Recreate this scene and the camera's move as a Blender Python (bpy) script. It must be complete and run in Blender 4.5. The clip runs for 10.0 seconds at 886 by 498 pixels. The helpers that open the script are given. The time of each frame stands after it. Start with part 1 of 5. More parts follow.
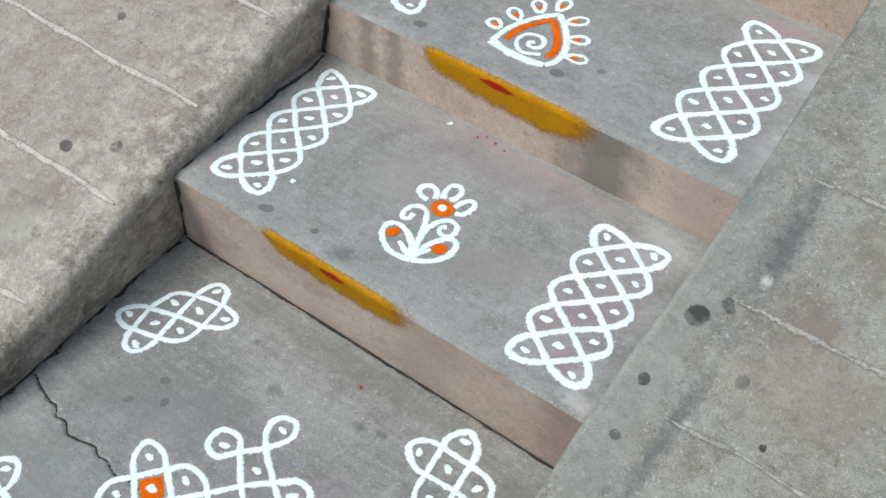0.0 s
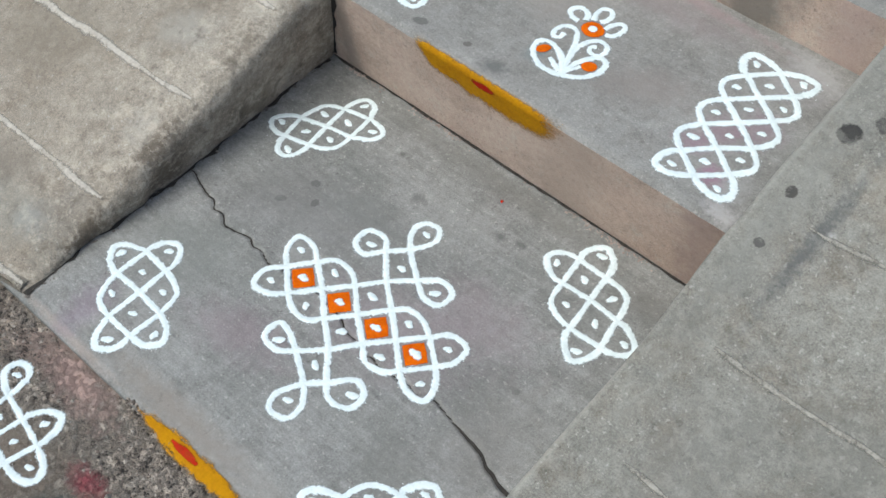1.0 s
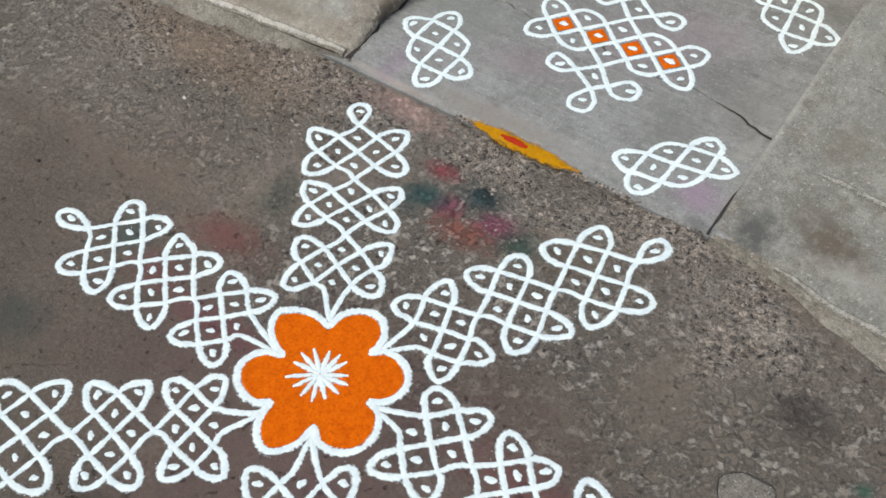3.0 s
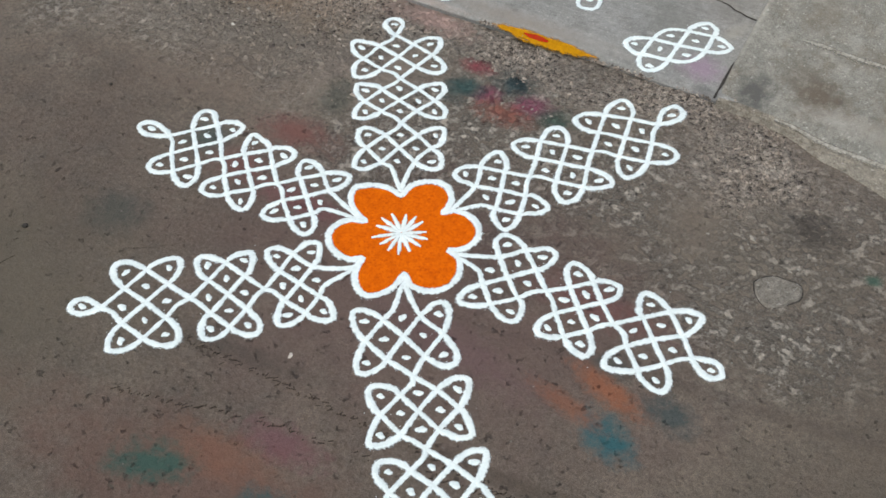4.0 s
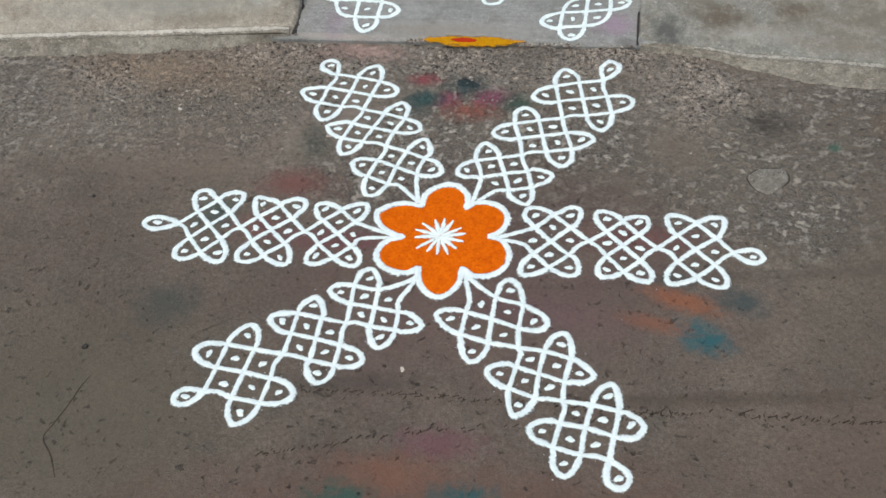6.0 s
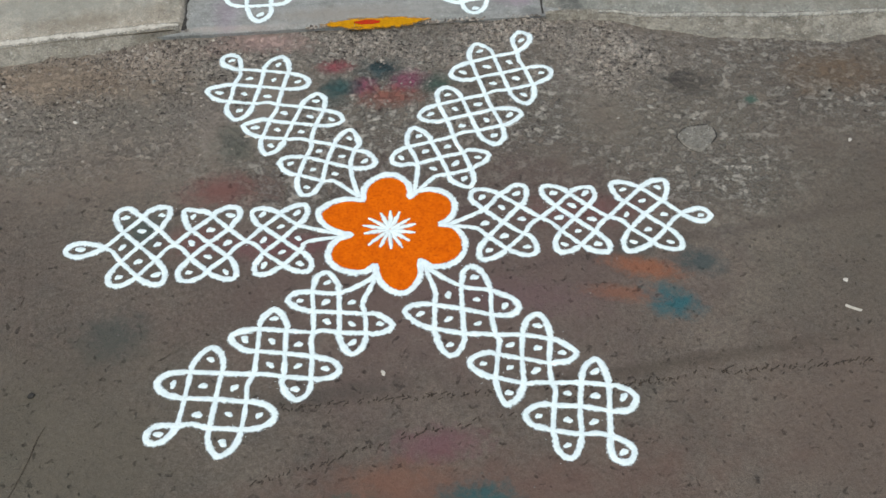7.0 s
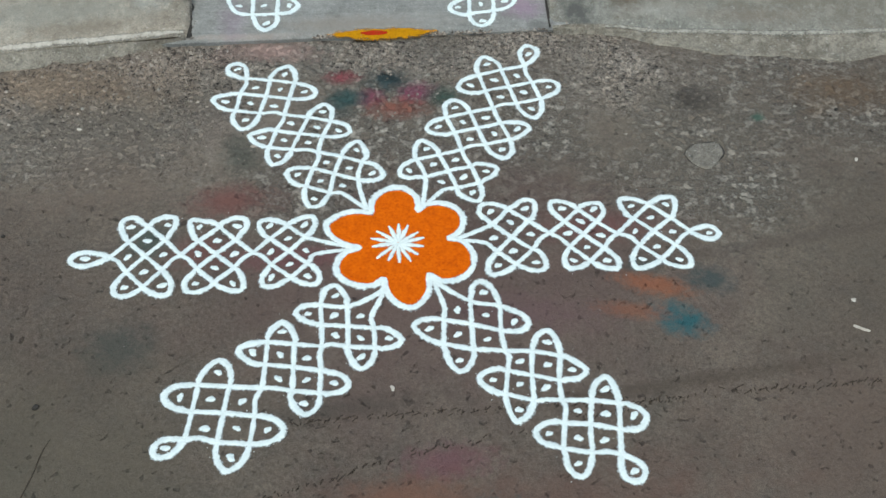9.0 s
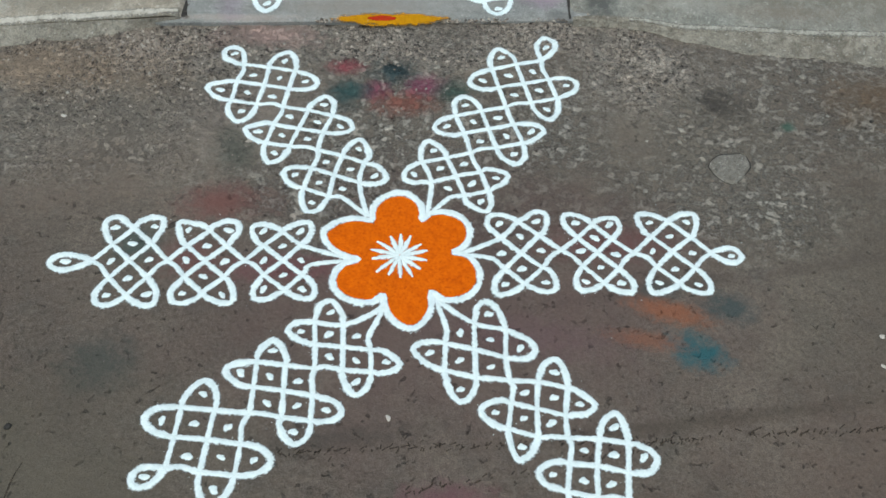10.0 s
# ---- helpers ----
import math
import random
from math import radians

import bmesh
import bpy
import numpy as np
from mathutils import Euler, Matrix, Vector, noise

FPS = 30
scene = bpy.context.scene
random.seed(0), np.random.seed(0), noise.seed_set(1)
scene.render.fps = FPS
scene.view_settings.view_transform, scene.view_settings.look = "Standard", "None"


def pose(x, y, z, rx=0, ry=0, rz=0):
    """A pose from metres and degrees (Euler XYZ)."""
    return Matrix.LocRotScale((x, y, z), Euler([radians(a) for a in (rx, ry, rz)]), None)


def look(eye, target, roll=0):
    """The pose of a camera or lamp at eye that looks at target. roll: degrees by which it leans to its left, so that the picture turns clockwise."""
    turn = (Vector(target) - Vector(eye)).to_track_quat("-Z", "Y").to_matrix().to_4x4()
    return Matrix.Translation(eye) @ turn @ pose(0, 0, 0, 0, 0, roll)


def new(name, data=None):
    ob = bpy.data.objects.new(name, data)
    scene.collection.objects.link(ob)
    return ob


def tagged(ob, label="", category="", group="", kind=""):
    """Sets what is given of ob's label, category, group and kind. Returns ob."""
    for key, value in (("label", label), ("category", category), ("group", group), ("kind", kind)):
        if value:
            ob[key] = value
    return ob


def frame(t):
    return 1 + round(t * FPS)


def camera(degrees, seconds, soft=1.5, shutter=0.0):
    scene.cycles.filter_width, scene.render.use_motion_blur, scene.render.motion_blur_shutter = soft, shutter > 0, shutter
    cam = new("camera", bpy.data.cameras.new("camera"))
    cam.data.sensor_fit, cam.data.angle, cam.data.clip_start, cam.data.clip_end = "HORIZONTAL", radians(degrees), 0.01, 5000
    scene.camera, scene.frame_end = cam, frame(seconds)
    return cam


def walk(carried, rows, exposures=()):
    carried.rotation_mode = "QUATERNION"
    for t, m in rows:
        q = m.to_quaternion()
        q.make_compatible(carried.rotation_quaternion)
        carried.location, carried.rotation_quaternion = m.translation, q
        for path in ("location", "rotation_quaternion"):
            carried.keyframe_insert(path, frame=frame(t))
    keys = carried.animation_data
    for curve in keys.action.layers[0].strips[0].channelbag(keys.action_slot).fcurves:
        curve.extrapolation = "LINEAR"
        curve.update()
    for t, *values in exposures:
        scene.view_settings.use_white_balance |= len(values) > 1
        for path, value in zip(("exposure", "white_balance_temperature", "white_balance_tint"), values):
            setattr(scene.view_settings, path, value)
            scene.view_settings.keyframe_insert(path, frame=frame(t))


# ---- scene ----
cam = camera(44.5, 10.0)
PATH = [
    (0, (0.673, 0.445, 1.431), (-0.1, 1.571, -0.03), 2.8),
    (0.5, (0.64, 0.387, 1.398), (-0.085, 1.396, -0.169), 4.2),
    (1, (0.697, 0.28, 1.374), (-0.117, 1.202, -0.204), 0.9),
    (1.3, (0.756, 0.154, 1.376), (-0.098, 1.064, -0.195), -1.0),
    (1.5, (0.78, 0.084, 1.394), (-0.097, 0.944, -0.185), -3.4),
    (2, (0.773, -0.068, 1.407), (-0.073, 0.903, -0.123), -2.4),
    (2.5, (0.699, -0.315, 1.41), (-0.033, 0.721, -0.136), -4.2),
    (3, (0.713, -0.576, 1.389), (-0.078, 0.408, -0.162), -3.6),
    (3.2, (0.738, -0.695, 1.406), (-0.068, 0.271, -0.149), -5.9),
    (4.3, (0.661, -1.093, 1.451), (0.073, 0.06, -0.074), -2.6),
    (4.5, (0.613, -1.155, 1.472), (0.098, 0.037, -0.049), -3.4),
    (4.8, (0.553, -1.217, 1.486), (0.110, -0.037, -0.06), -3.8),
    (5, (0.528, -1.248, 1.491), (0.1, -0.04, -0.044), -5.0),
    (5.2, (0.505, -1.257, 1.505), (0.062, -0.032, -0.012), -7.1),
    (6.3, (0.208, -1.333, 1.529), (0.043, -0.045, 0.008), -5.1),
    (6.5, (0.153, -1.304, 1.524), (0.087, -0.043, -0.027), -3.8),
    (7, (0.012, -1.254, 1.539), (0.09, -0.023, -0.036), -0.8),
    (7.5, (0.015, -1.249, 1.535), (0.084, -0.017, -0.039), 1.0),
    (8, (0.014, -1.246, 1.538), (0.079, 0.003, -0.023), 0.3),
    (8.5, (-0.011, -1.246, 1.536), (0.083, -0.005, -0.03), 1.4),
    (9, (-0.042, -1.231, 1.542), (0.077, 0.004, -0.027), 1.5),
    (9.5, (-0.05, -1.188, 1.548), (0.068, 0.033, -0.032), 1.4),
    (10, (-0.035, -1.047, 1.526), (0.077, 0.093, -0.114), 3.7),
]
walk(cam, [(t, look(eye, target, roll)) for t, eye, target, roll in PATH], [(0, 0.22, 5960, 2), (1, 0.11, 6060, 3), (3, 0.03, 6330, 5), (5, 0.0, 6400, 5), (6.5, 0.03, 6250, 3), (8, 0.0, 6090, -1), (10, -0.05, 5980, -3)])

# ---- world and light ----
world = bpy.data.worlds.new("overcast_sky")
scene.world = world
world.use_nodes = True
wt = world.node_tree
sky = wt.nodes.new("ShaderNodeTexSky")
sky.sky_type = "NISHITA"
sky.sun_disc = False
sky.sun_elevation, sky.sun_rotation = radians(67), radians(198)
sky.air_density, sky.dust_density = 1.0, 4.0
wt.links.new(sky.outputs[0], wt.nodes["Background"].inputs[0])
wt.nodes["Background"].inputs[1].default_value = 0.122
sun = new("sun", bpy.data.lights.new("sun", "SUN"))
sun.data.energy, sun.data.angle, sun.data.color = 1.75, radians(40), (1.0, 0.97, 0.92)
sun.matrix_world = look((-0.8, -2.5, 6.0), (0, 0, 0))

# ---- noise on the plan ----
rng = np.random.default_rng(7)
LATTICE = rng.random((256, 256))


def vnoise(x, y, cell, shift=0):
    """Smooth value noise, -1 to 1, with features of about the cell's size in metres."""
    x, y = np.asarray(x, float) / cell + shift * 17.3, np.asarray(y, float) / cell + shift * 9.1
    i, j = np.floor(x).astype(int), np.floor(y).astype(int)
    u, v = x - i, y - j
    u, v = u * u * (3 - 2 * u), v * v * (3 - 2 * v)
    a, b = LATTICE[i % 256, j % 256], LATTICE[(i + 1) % 256, j % 256]
    c, d = LATTICE[i % 256, (j + 1) % 256], LATTICE[(i + 1) % 256, (j + 1) % 256]
    return 2 * ((a * (1 - u) + b * u) * (1 - v) + (c * (1 - u) + d * u) * v) - 1


def step_up(x, lo, hi):
    k = np.clip((np.asarray(x, float) - lo) / (hi - lo), 0, 1)
    return k * k * (3 - 2 * k)


def rough_zone(x, y):
    """Where the ground's crust has gone and gravel shows: before the landing and round its corners."""
    x, y = np.asarray(x, float), np.asarray(y, float)
    wob = 0.06 * vnoise(x, y, 0.11, 3) + 0.03 * vnoise(x, y, 0.04, 4)
    band = step_up(y + wob, 0.40, 0.52) * step_up(x + wob, -0.75, -0.5) * (1 - step_up(x + wob, 0.50, 0.62))
    side = step_up(y + wob, 0.24, 0.42) * step_up(x + wob, 0.24, 0.36) * (1 - step_up(x + wob, 0.52, 0.70)) * 0.85
    left = step_up(y + wob, 0.12, 0.4) * (1 - step_up(x + wob, -0.30, -0.22)) * step_up(x, -1.2, -0.8) * (1 - step_up(y, 0.7, 0.9)) * 0.8
    patchy = np.clip(0.75 + 0.7 * vnoise(x, y, 0.07, 54), 0.25, 1)
    mortar = np.clip(1.25 - np.hypot((x + 0.25) / 0.12, (y - 0.545) / 0.045), 0, 1)
    return np.clip(np.maximum(np.maximum(band, side), left), 0, 1) * patchy * (1 - step_up(y, 0.7, 0.9)) * (1 - 0.9 * mortar)


def crust_zone(x, y):
    """Where pale flakes of the old cement crust are left: between the flower and the ramps."""
    wob = 0.16 * vnoise(x, y, 0.2, 47) + 0.08 * vnoise(x, y, 0.07, 48)
    return 0.03 + 0.97 * step_up(y + wob, -0.04, 0.20) * (1 - step_up(y, 0.7, 1.2)) * (1 - step_up(np.abs(x), 1.3, 2.2)) * np.clip(0.75 + 0.8 * vnoise(x, y, 0.13, 49), 0, 1)


def ground_z(x, y):
    far = 1 - step_up(np.hypot(x, y), 2.0, 4.0)
    z = 0.003 * vnoise(x, y, 0.33, 1) + 0.0012 * vnoise(x, y, 0.09, 2) + 0.0005 * vnoise(x, y, 0.025, 5)
    r = rough_zone(x, y)
    z = z + r * (0.0028 * vnoise(x, y, 0.019, 6) + 0.0020 * np.abs(vnoise(x, y, 0.012, 7)) - 0.0015)
    return z * far - 0.03 * step_up(x, 0.42, 1.0) * step_up(y, 0.2, 0.55)


def landing_z(x, y):
    return 0.011 + 0.008 * step_up(y, 0.566, 0.66) + 0.004 * step_up(y, 0.9, 1.25) + 0.0006 * vnoise(x, y, 0.12, 8)


def tread_two_z(x, y):
    return 0.2205 + 0.0006 * vnoise(x, y, 0.12, 9)


def tread_three_z(x, y):
    return 0.3455 + 0.0006 * vnoise(x, y, 0.12, 10)


# ---- materials ----
def material(name):
    m = bpy.data.materials.new(name)
    m.use_nodes = True
    return m, m.node_tree, m.node_tree.nodes["Principled BSDF"]


def node(tree, kind, **values):
    n = tree.nodes.new(kind)
    for key, value in values.items():
        n.inputs[key.replace("_", " ")].default_value = value
    return n


def noise_of(tree, coords, scale, detail=4.0, rough=0.6):
    n = node(tree, "ShaderNodeTexNoise", Scale=scale, Detail=detail, Roughness=rough)
    tree.links.new(coords, n.inputs["Vector"])
    return n.outputs["Fac"]


def ramp(tree, value, *stops):
    n = tree.nodes.new("ShaderNodeValToRGB")
    while len(n.color_ramp.elements) < len(stops):
        n.color_ramp.elements.new(0.5)
    for e, (at, c) in zip(n.color_ramp.elements, stops):
        e.position, e.color = at, (c, c, c, 1) if isinstance(c, (int, float)) else (*c, 1)
    tree.links.new(value, n.inputs["Fac"])
    return n.outputs["Color"]


def mix(tree, fac, a, b, blend="MIX"):
    n = tree.nodes.new("ShaderNodeMix")
    n.data_type, n.blend_type = "RGBA", blend
    for slot, value in ((0, fac), (6, a), (7, b)):
        if isinstance(value, (int, float)):
            n.inputs[slot].default_value = value
        elif isinstance(value, tuple):
            n.inputs[slot].default_value = (*value, 1)
        else:
            tree.links.new(value, n.inputs[slot])
    return n.outputs[2]


def sums(tree, op, a, b):
    n = tree.nodes.new("ShaderNodeMath")
    n.operation = op
    for slot, value in enumerate((a, b)):
        if isinstance(value, (int, float)):
            n.inputs[slot].default_value = value
        else:
            tree.links.new(value, n.inputs[slot])
    return n.outputs[0]


def relief(tree, bsdf, height, strength, distance):
    n = node(tree, "ShaderNodeBump", Strength=strength, Distance=distance)
    tree.links.new(height, n.inputs["Height"])
    tree.links.new(n.outputs[0], bsdf.inputs["Normal"])


def stain(tree, coords, base, place, size, colour, amount, turn=0.0, ragged=0.6):
    """A soft ragged patch of colour at a place of the plan; size is its half length and half width."""
    mapping = tree.nodes.new("ShaderNodeMapping")
    mapping.vector_type = "TEXTURE"
    mapping.inputs["Location"].default_value = (*place, 0)
    mapping.inputs["Rotation"].default_value = (0, 0, radians(turn))
    mapping.inputs["Scale"].default_value = (*size, 10)
    tree.links.new(coords, mapping.inputs["Vector"])
    length = tree.nodes.new("ShaderNodeVectorMath")
    length.operation = "LENGTH"
    tree.links.new(mapping.outputs[0], length.inputs[0])
    wobble = noise_of(tree, coords, 2.2 / max(min(size), 0.02), 6.0, 0.68)
    reach = sums(tree, "ADD", length.outputs["Value"], sums(tree, "MULTIPLY", sums(tree, "SUBTRACT", wobble, 0.5), 2.6 * ragged))
    fac = ramp(tree, reach, (0.25, amount), (1.0, 0.0)) if ragged > 0.5 else ramp(tree, reach, (0.75, amount), (0.95, 0.0))
    return mix(tree, fac, base, colour)


def cement(name, dark, light, stain_colour, grain=1.0, rough=0.9, patch=3.0, more=None, streak=None, dirt=0.5, pock=0.0, worn_from=None, brush=0.6):
    """Weathered cement: broad tone, brown blotches, sandy grain, pale specks and dark pits."""
    m, t, b = material(name)
    co = t.nodes.new("ShaderNodeTexCoord").outputs["Object"]
    big = noise_of(t, co, patch, 6.0, 0.66)
    mid = noise_of(t, co, 13.0, 8.0, 0.74)
    small = noise_of(t, co, 70.0, 6.0, 0.75)
    fine = noise_of(t, co, 360.0, 3.0, 0.75)
    c = mix(t, ramp(t, big, (0.36, 0.0), (0.62, 1.0)), dark, light)
    c = mix(t, ramp(t, mid, (0.48, 0.0), (0.64, dirt)), c, stain_colour)
    worn = noise_of(t, co, 19.0, 8.0, 0.76)
    c = mix(t, ramp(t, worn, (0.54, 0.0), (0.68, 0.7 * dirt)), c, tuple(min(0.6, 1.3 * v) for v in light))
    if streak:
        way = t.nodes.new("ShaderNodeMapping")
        way.inputs["Rotation"].default_value = (0, 0, radians(streak))
        way.inputs["Scale"].default_value = (7, 120, 7)
        t.links.new(co, way.inputs["Vector"])
        brushed = noise_of(t, way.outputs[0], 1.0, 5.0, 0.65)
        c = mix(t, brush, c, ramp(t, brushed, (0.3, 0.38), (0.7, 0.62)), "OVERLAY")
    c = mix(t, 0.75 * grain, c, ramp(t, small, (0.25, 0.26), (0.75, 0.74)), "OVERLAY")
    c = mix(t, 0.85 * grain, c, ramp(t, fine, (0.25, 0.2), (0.75, 0.8)), "OVERLAY")
    specks = noise_of(t, co, 150.0, 2.0, 0.5)
    c = mix(t, ramp(t, specks, (0.64, 0.0), (0.70, 0.6 * grain)), c, (0.55, 0.52, 0.47))
    pits = noise_of(t, co, 118.0, 3.0, 0.58)
    c = mix(t, ramp(t, pits, (0.30, 0.55 * grain), (0.365, 0.0)), c, (0.07, 0.062, 0.054))
    for row in more or ():
        c = stain(t, co, c, *row)
    lumps = noise_of(t, co, 42.0, 5.0, 0.7)
    if pock:
        flakes = noise_of(t, co, 30.0, 9.0, 0.8)
        near = 1.0
        if worn_from:
            where = t.nodes.new("ShaderNodeSeparateXYZ")
            t.links.new(co, where.inputs[0])
            near = ramp(t, sums(t, "ADD", sums(t, "ADD", where.outputs["X"], 1.0), sums(t, "MULTIPLY", sums(t, "SUBTRACT", big, 0.5), 0.35)), (1.0 + worn_from[0], 0.22), (1.0 + worn_from[1], 1.0))
        c = mix(t, sums(t, "MULTIPLY", ramp(t, flakes, (0.50, 0.0), (0.60, 0.7 * pock)), near), c, tuple(min(0.62, 1.6 * v) for v in light))
        c = mix(t, sums(t, "MULTIPLY", ramp(t, lumps, (0.32, 0.85 * pock), (0.46, 0.0)), near), c, tuple(0.45 * v for v in dark))
    t.links.new(c, b.inputs["Base Color"])
    b.inputs["Roughness"].default_value = rough
    b.inputs["Specular IOR Level"].default_value = 0.3
    height = sums(t, "ADD", sums(t, "MULTIPLY", mid, 0.8), sums(t, "ADD", sums(t, "MULTIPLY", small, 0.5), sums(t, "MULTIPLY", fine, 0.3)))
    height = sums(t, "ADD", height, sums(t, "MULTIPLY", ramp(t, lumps, (0.31, 0.0), (0.58, 1.0)), 1.1 * pock))
    relief(t, b, sums(t, "SUBTRACT", height, ramp(t, pits, (0.30, 0.5), (0.365, 0.0))), 0.8 * grain, 0.005)
    return m


def ground_material():
    m, t, b = material("packed_earth_and_worn_asphalt")
    co = t.nodes.new("ShaderNodeTexCoord").outputs["Object"]
    zone = t.nodes.new("ShaderNodeAttribute")
    zone.attribute_name = "gravel"
    big = noise_of(t, co, 2.3, 6.0, 0.65)
    mid = noise_of(t, co, 14.0, 7.0, 0.72)
    fine = noise_of(t, co, 130.0, 5.0, 0.75)
    grain = noise_of(t, co, 520.0, 2.0, 0.7)
    c = mix(t, ramp(t, big, (0.30, 0.0), (0.68, 1.0)), (0.098, 0.074, 0.059), (0.160, 0.129, 0.101))
    c = mix(t, ramp(t, mid, (0.46, 0.0), (0.70, 0.6)), c, (0.088, 0.076, 0.064))
    crust = t.nodes.new("ShaderNodeAttribute")
    crust.attribute_name = "crust"
    moss = noise_of(t, co, 8.0, 6.0, 0.7)
    c = mix(t, sums(t, "MULTIPLY", ramp(t, moss, (0.50, 0.0), (0.64, 0.45)), sums(t, "ADD", 0.35, sums(t, "MULTIPLY", crust.outputs["Fac"], 0.65))), c, (0.082, 0.084, 0.066))
    c = mix(t, sums(t, "MULTIPLY", crust.outputs["Fac"], 0.5), c, (0.225, 0.192, 0.154))
    pale = noise_of(t, co, 46.0, 9.0, 0.78)
    flakes = sums(t, "MULTIPLY", ramp(t, pale, (0.475, 0.0), (0.555, 1.0)), crust.outputs["Fac"])
    c = mix(t, flakes, c, (0.355, 0.315, 0.262))
    c = mix(t, sums(t, "MULTIPLY", ramp(t, pale, (0.39, 0.75), (0.455, 0.0)), crust.outputs["Fac"]), c, (0.075, 0.061, 0.050))
    pits = noise_of(t, co, 62.0, 7.0, 0.72)
    c = mix(t, sums(t, "MULTIPLY", ramp(t, pits, (0.35, 0.9), (0.42, 0.0)), crust.outputs["Fac"]), c, (0.042, 0.035, 0.03))
    warp = noise_of(t, co, 40.0, 3.0, 0.6)
    bent = t.nodes.new("ShaderNodeVectorMath")
    bent.operation = "SCALE"
    t.links.new(co, bent.inputs[0])
    t.links.new(sums(t, "ADD", 1.0, sums(t, "MULTIPLY", warp, 0.02)), bent.inputs["Scale"])
    voronoi = node(t, "ShaderNodeTexVoronoi", Scale=112.0)
    t.links.new(bent.outputs[0], voronoi.inputs["Vector"])
    holes = noise_of(t, co, 84.0, 4.0, 0.68)
    light = mix(t, ramp(t, mid, (0.35, 0.0), (0.65, 1.0)), (0.395, 0.328, 0.262), (0.58, 0.50, 0.415))
    stones = mix(t, ramp(t, voronoi.outputs["Distance"], (0.35, 0.0), (0.9, 0.5)), light, (0.075, 0.063, 0.054))
    stones = mix(t, ramp(t, holes, (0.37, 0.75), (0.44, 0.0)), stones, (0.038, 0.031, 0.027))
    c = mix(t, sums(t, "MULTIPLY", zone.outputs["Fac"], 0.85), c, stones)
    c = mix(t, 0.8, c, ramp(t, fine, (0.25, 0.26), (0.75, 0.74)), "OVERLAY")
    c = mix(t, 0.5, c, ramp(t, grain, (0.25, 0.25), (0.75, 0.75)), "OVERLAY")
    teal, pink, red, orange, green = (0.035, 0.085, 0.092), (0.25, 0.045, 0.095), (0.21, 0.062, 0.052), (0.33, 0.095, 0.030), (0.035, 0.082, 0.062)
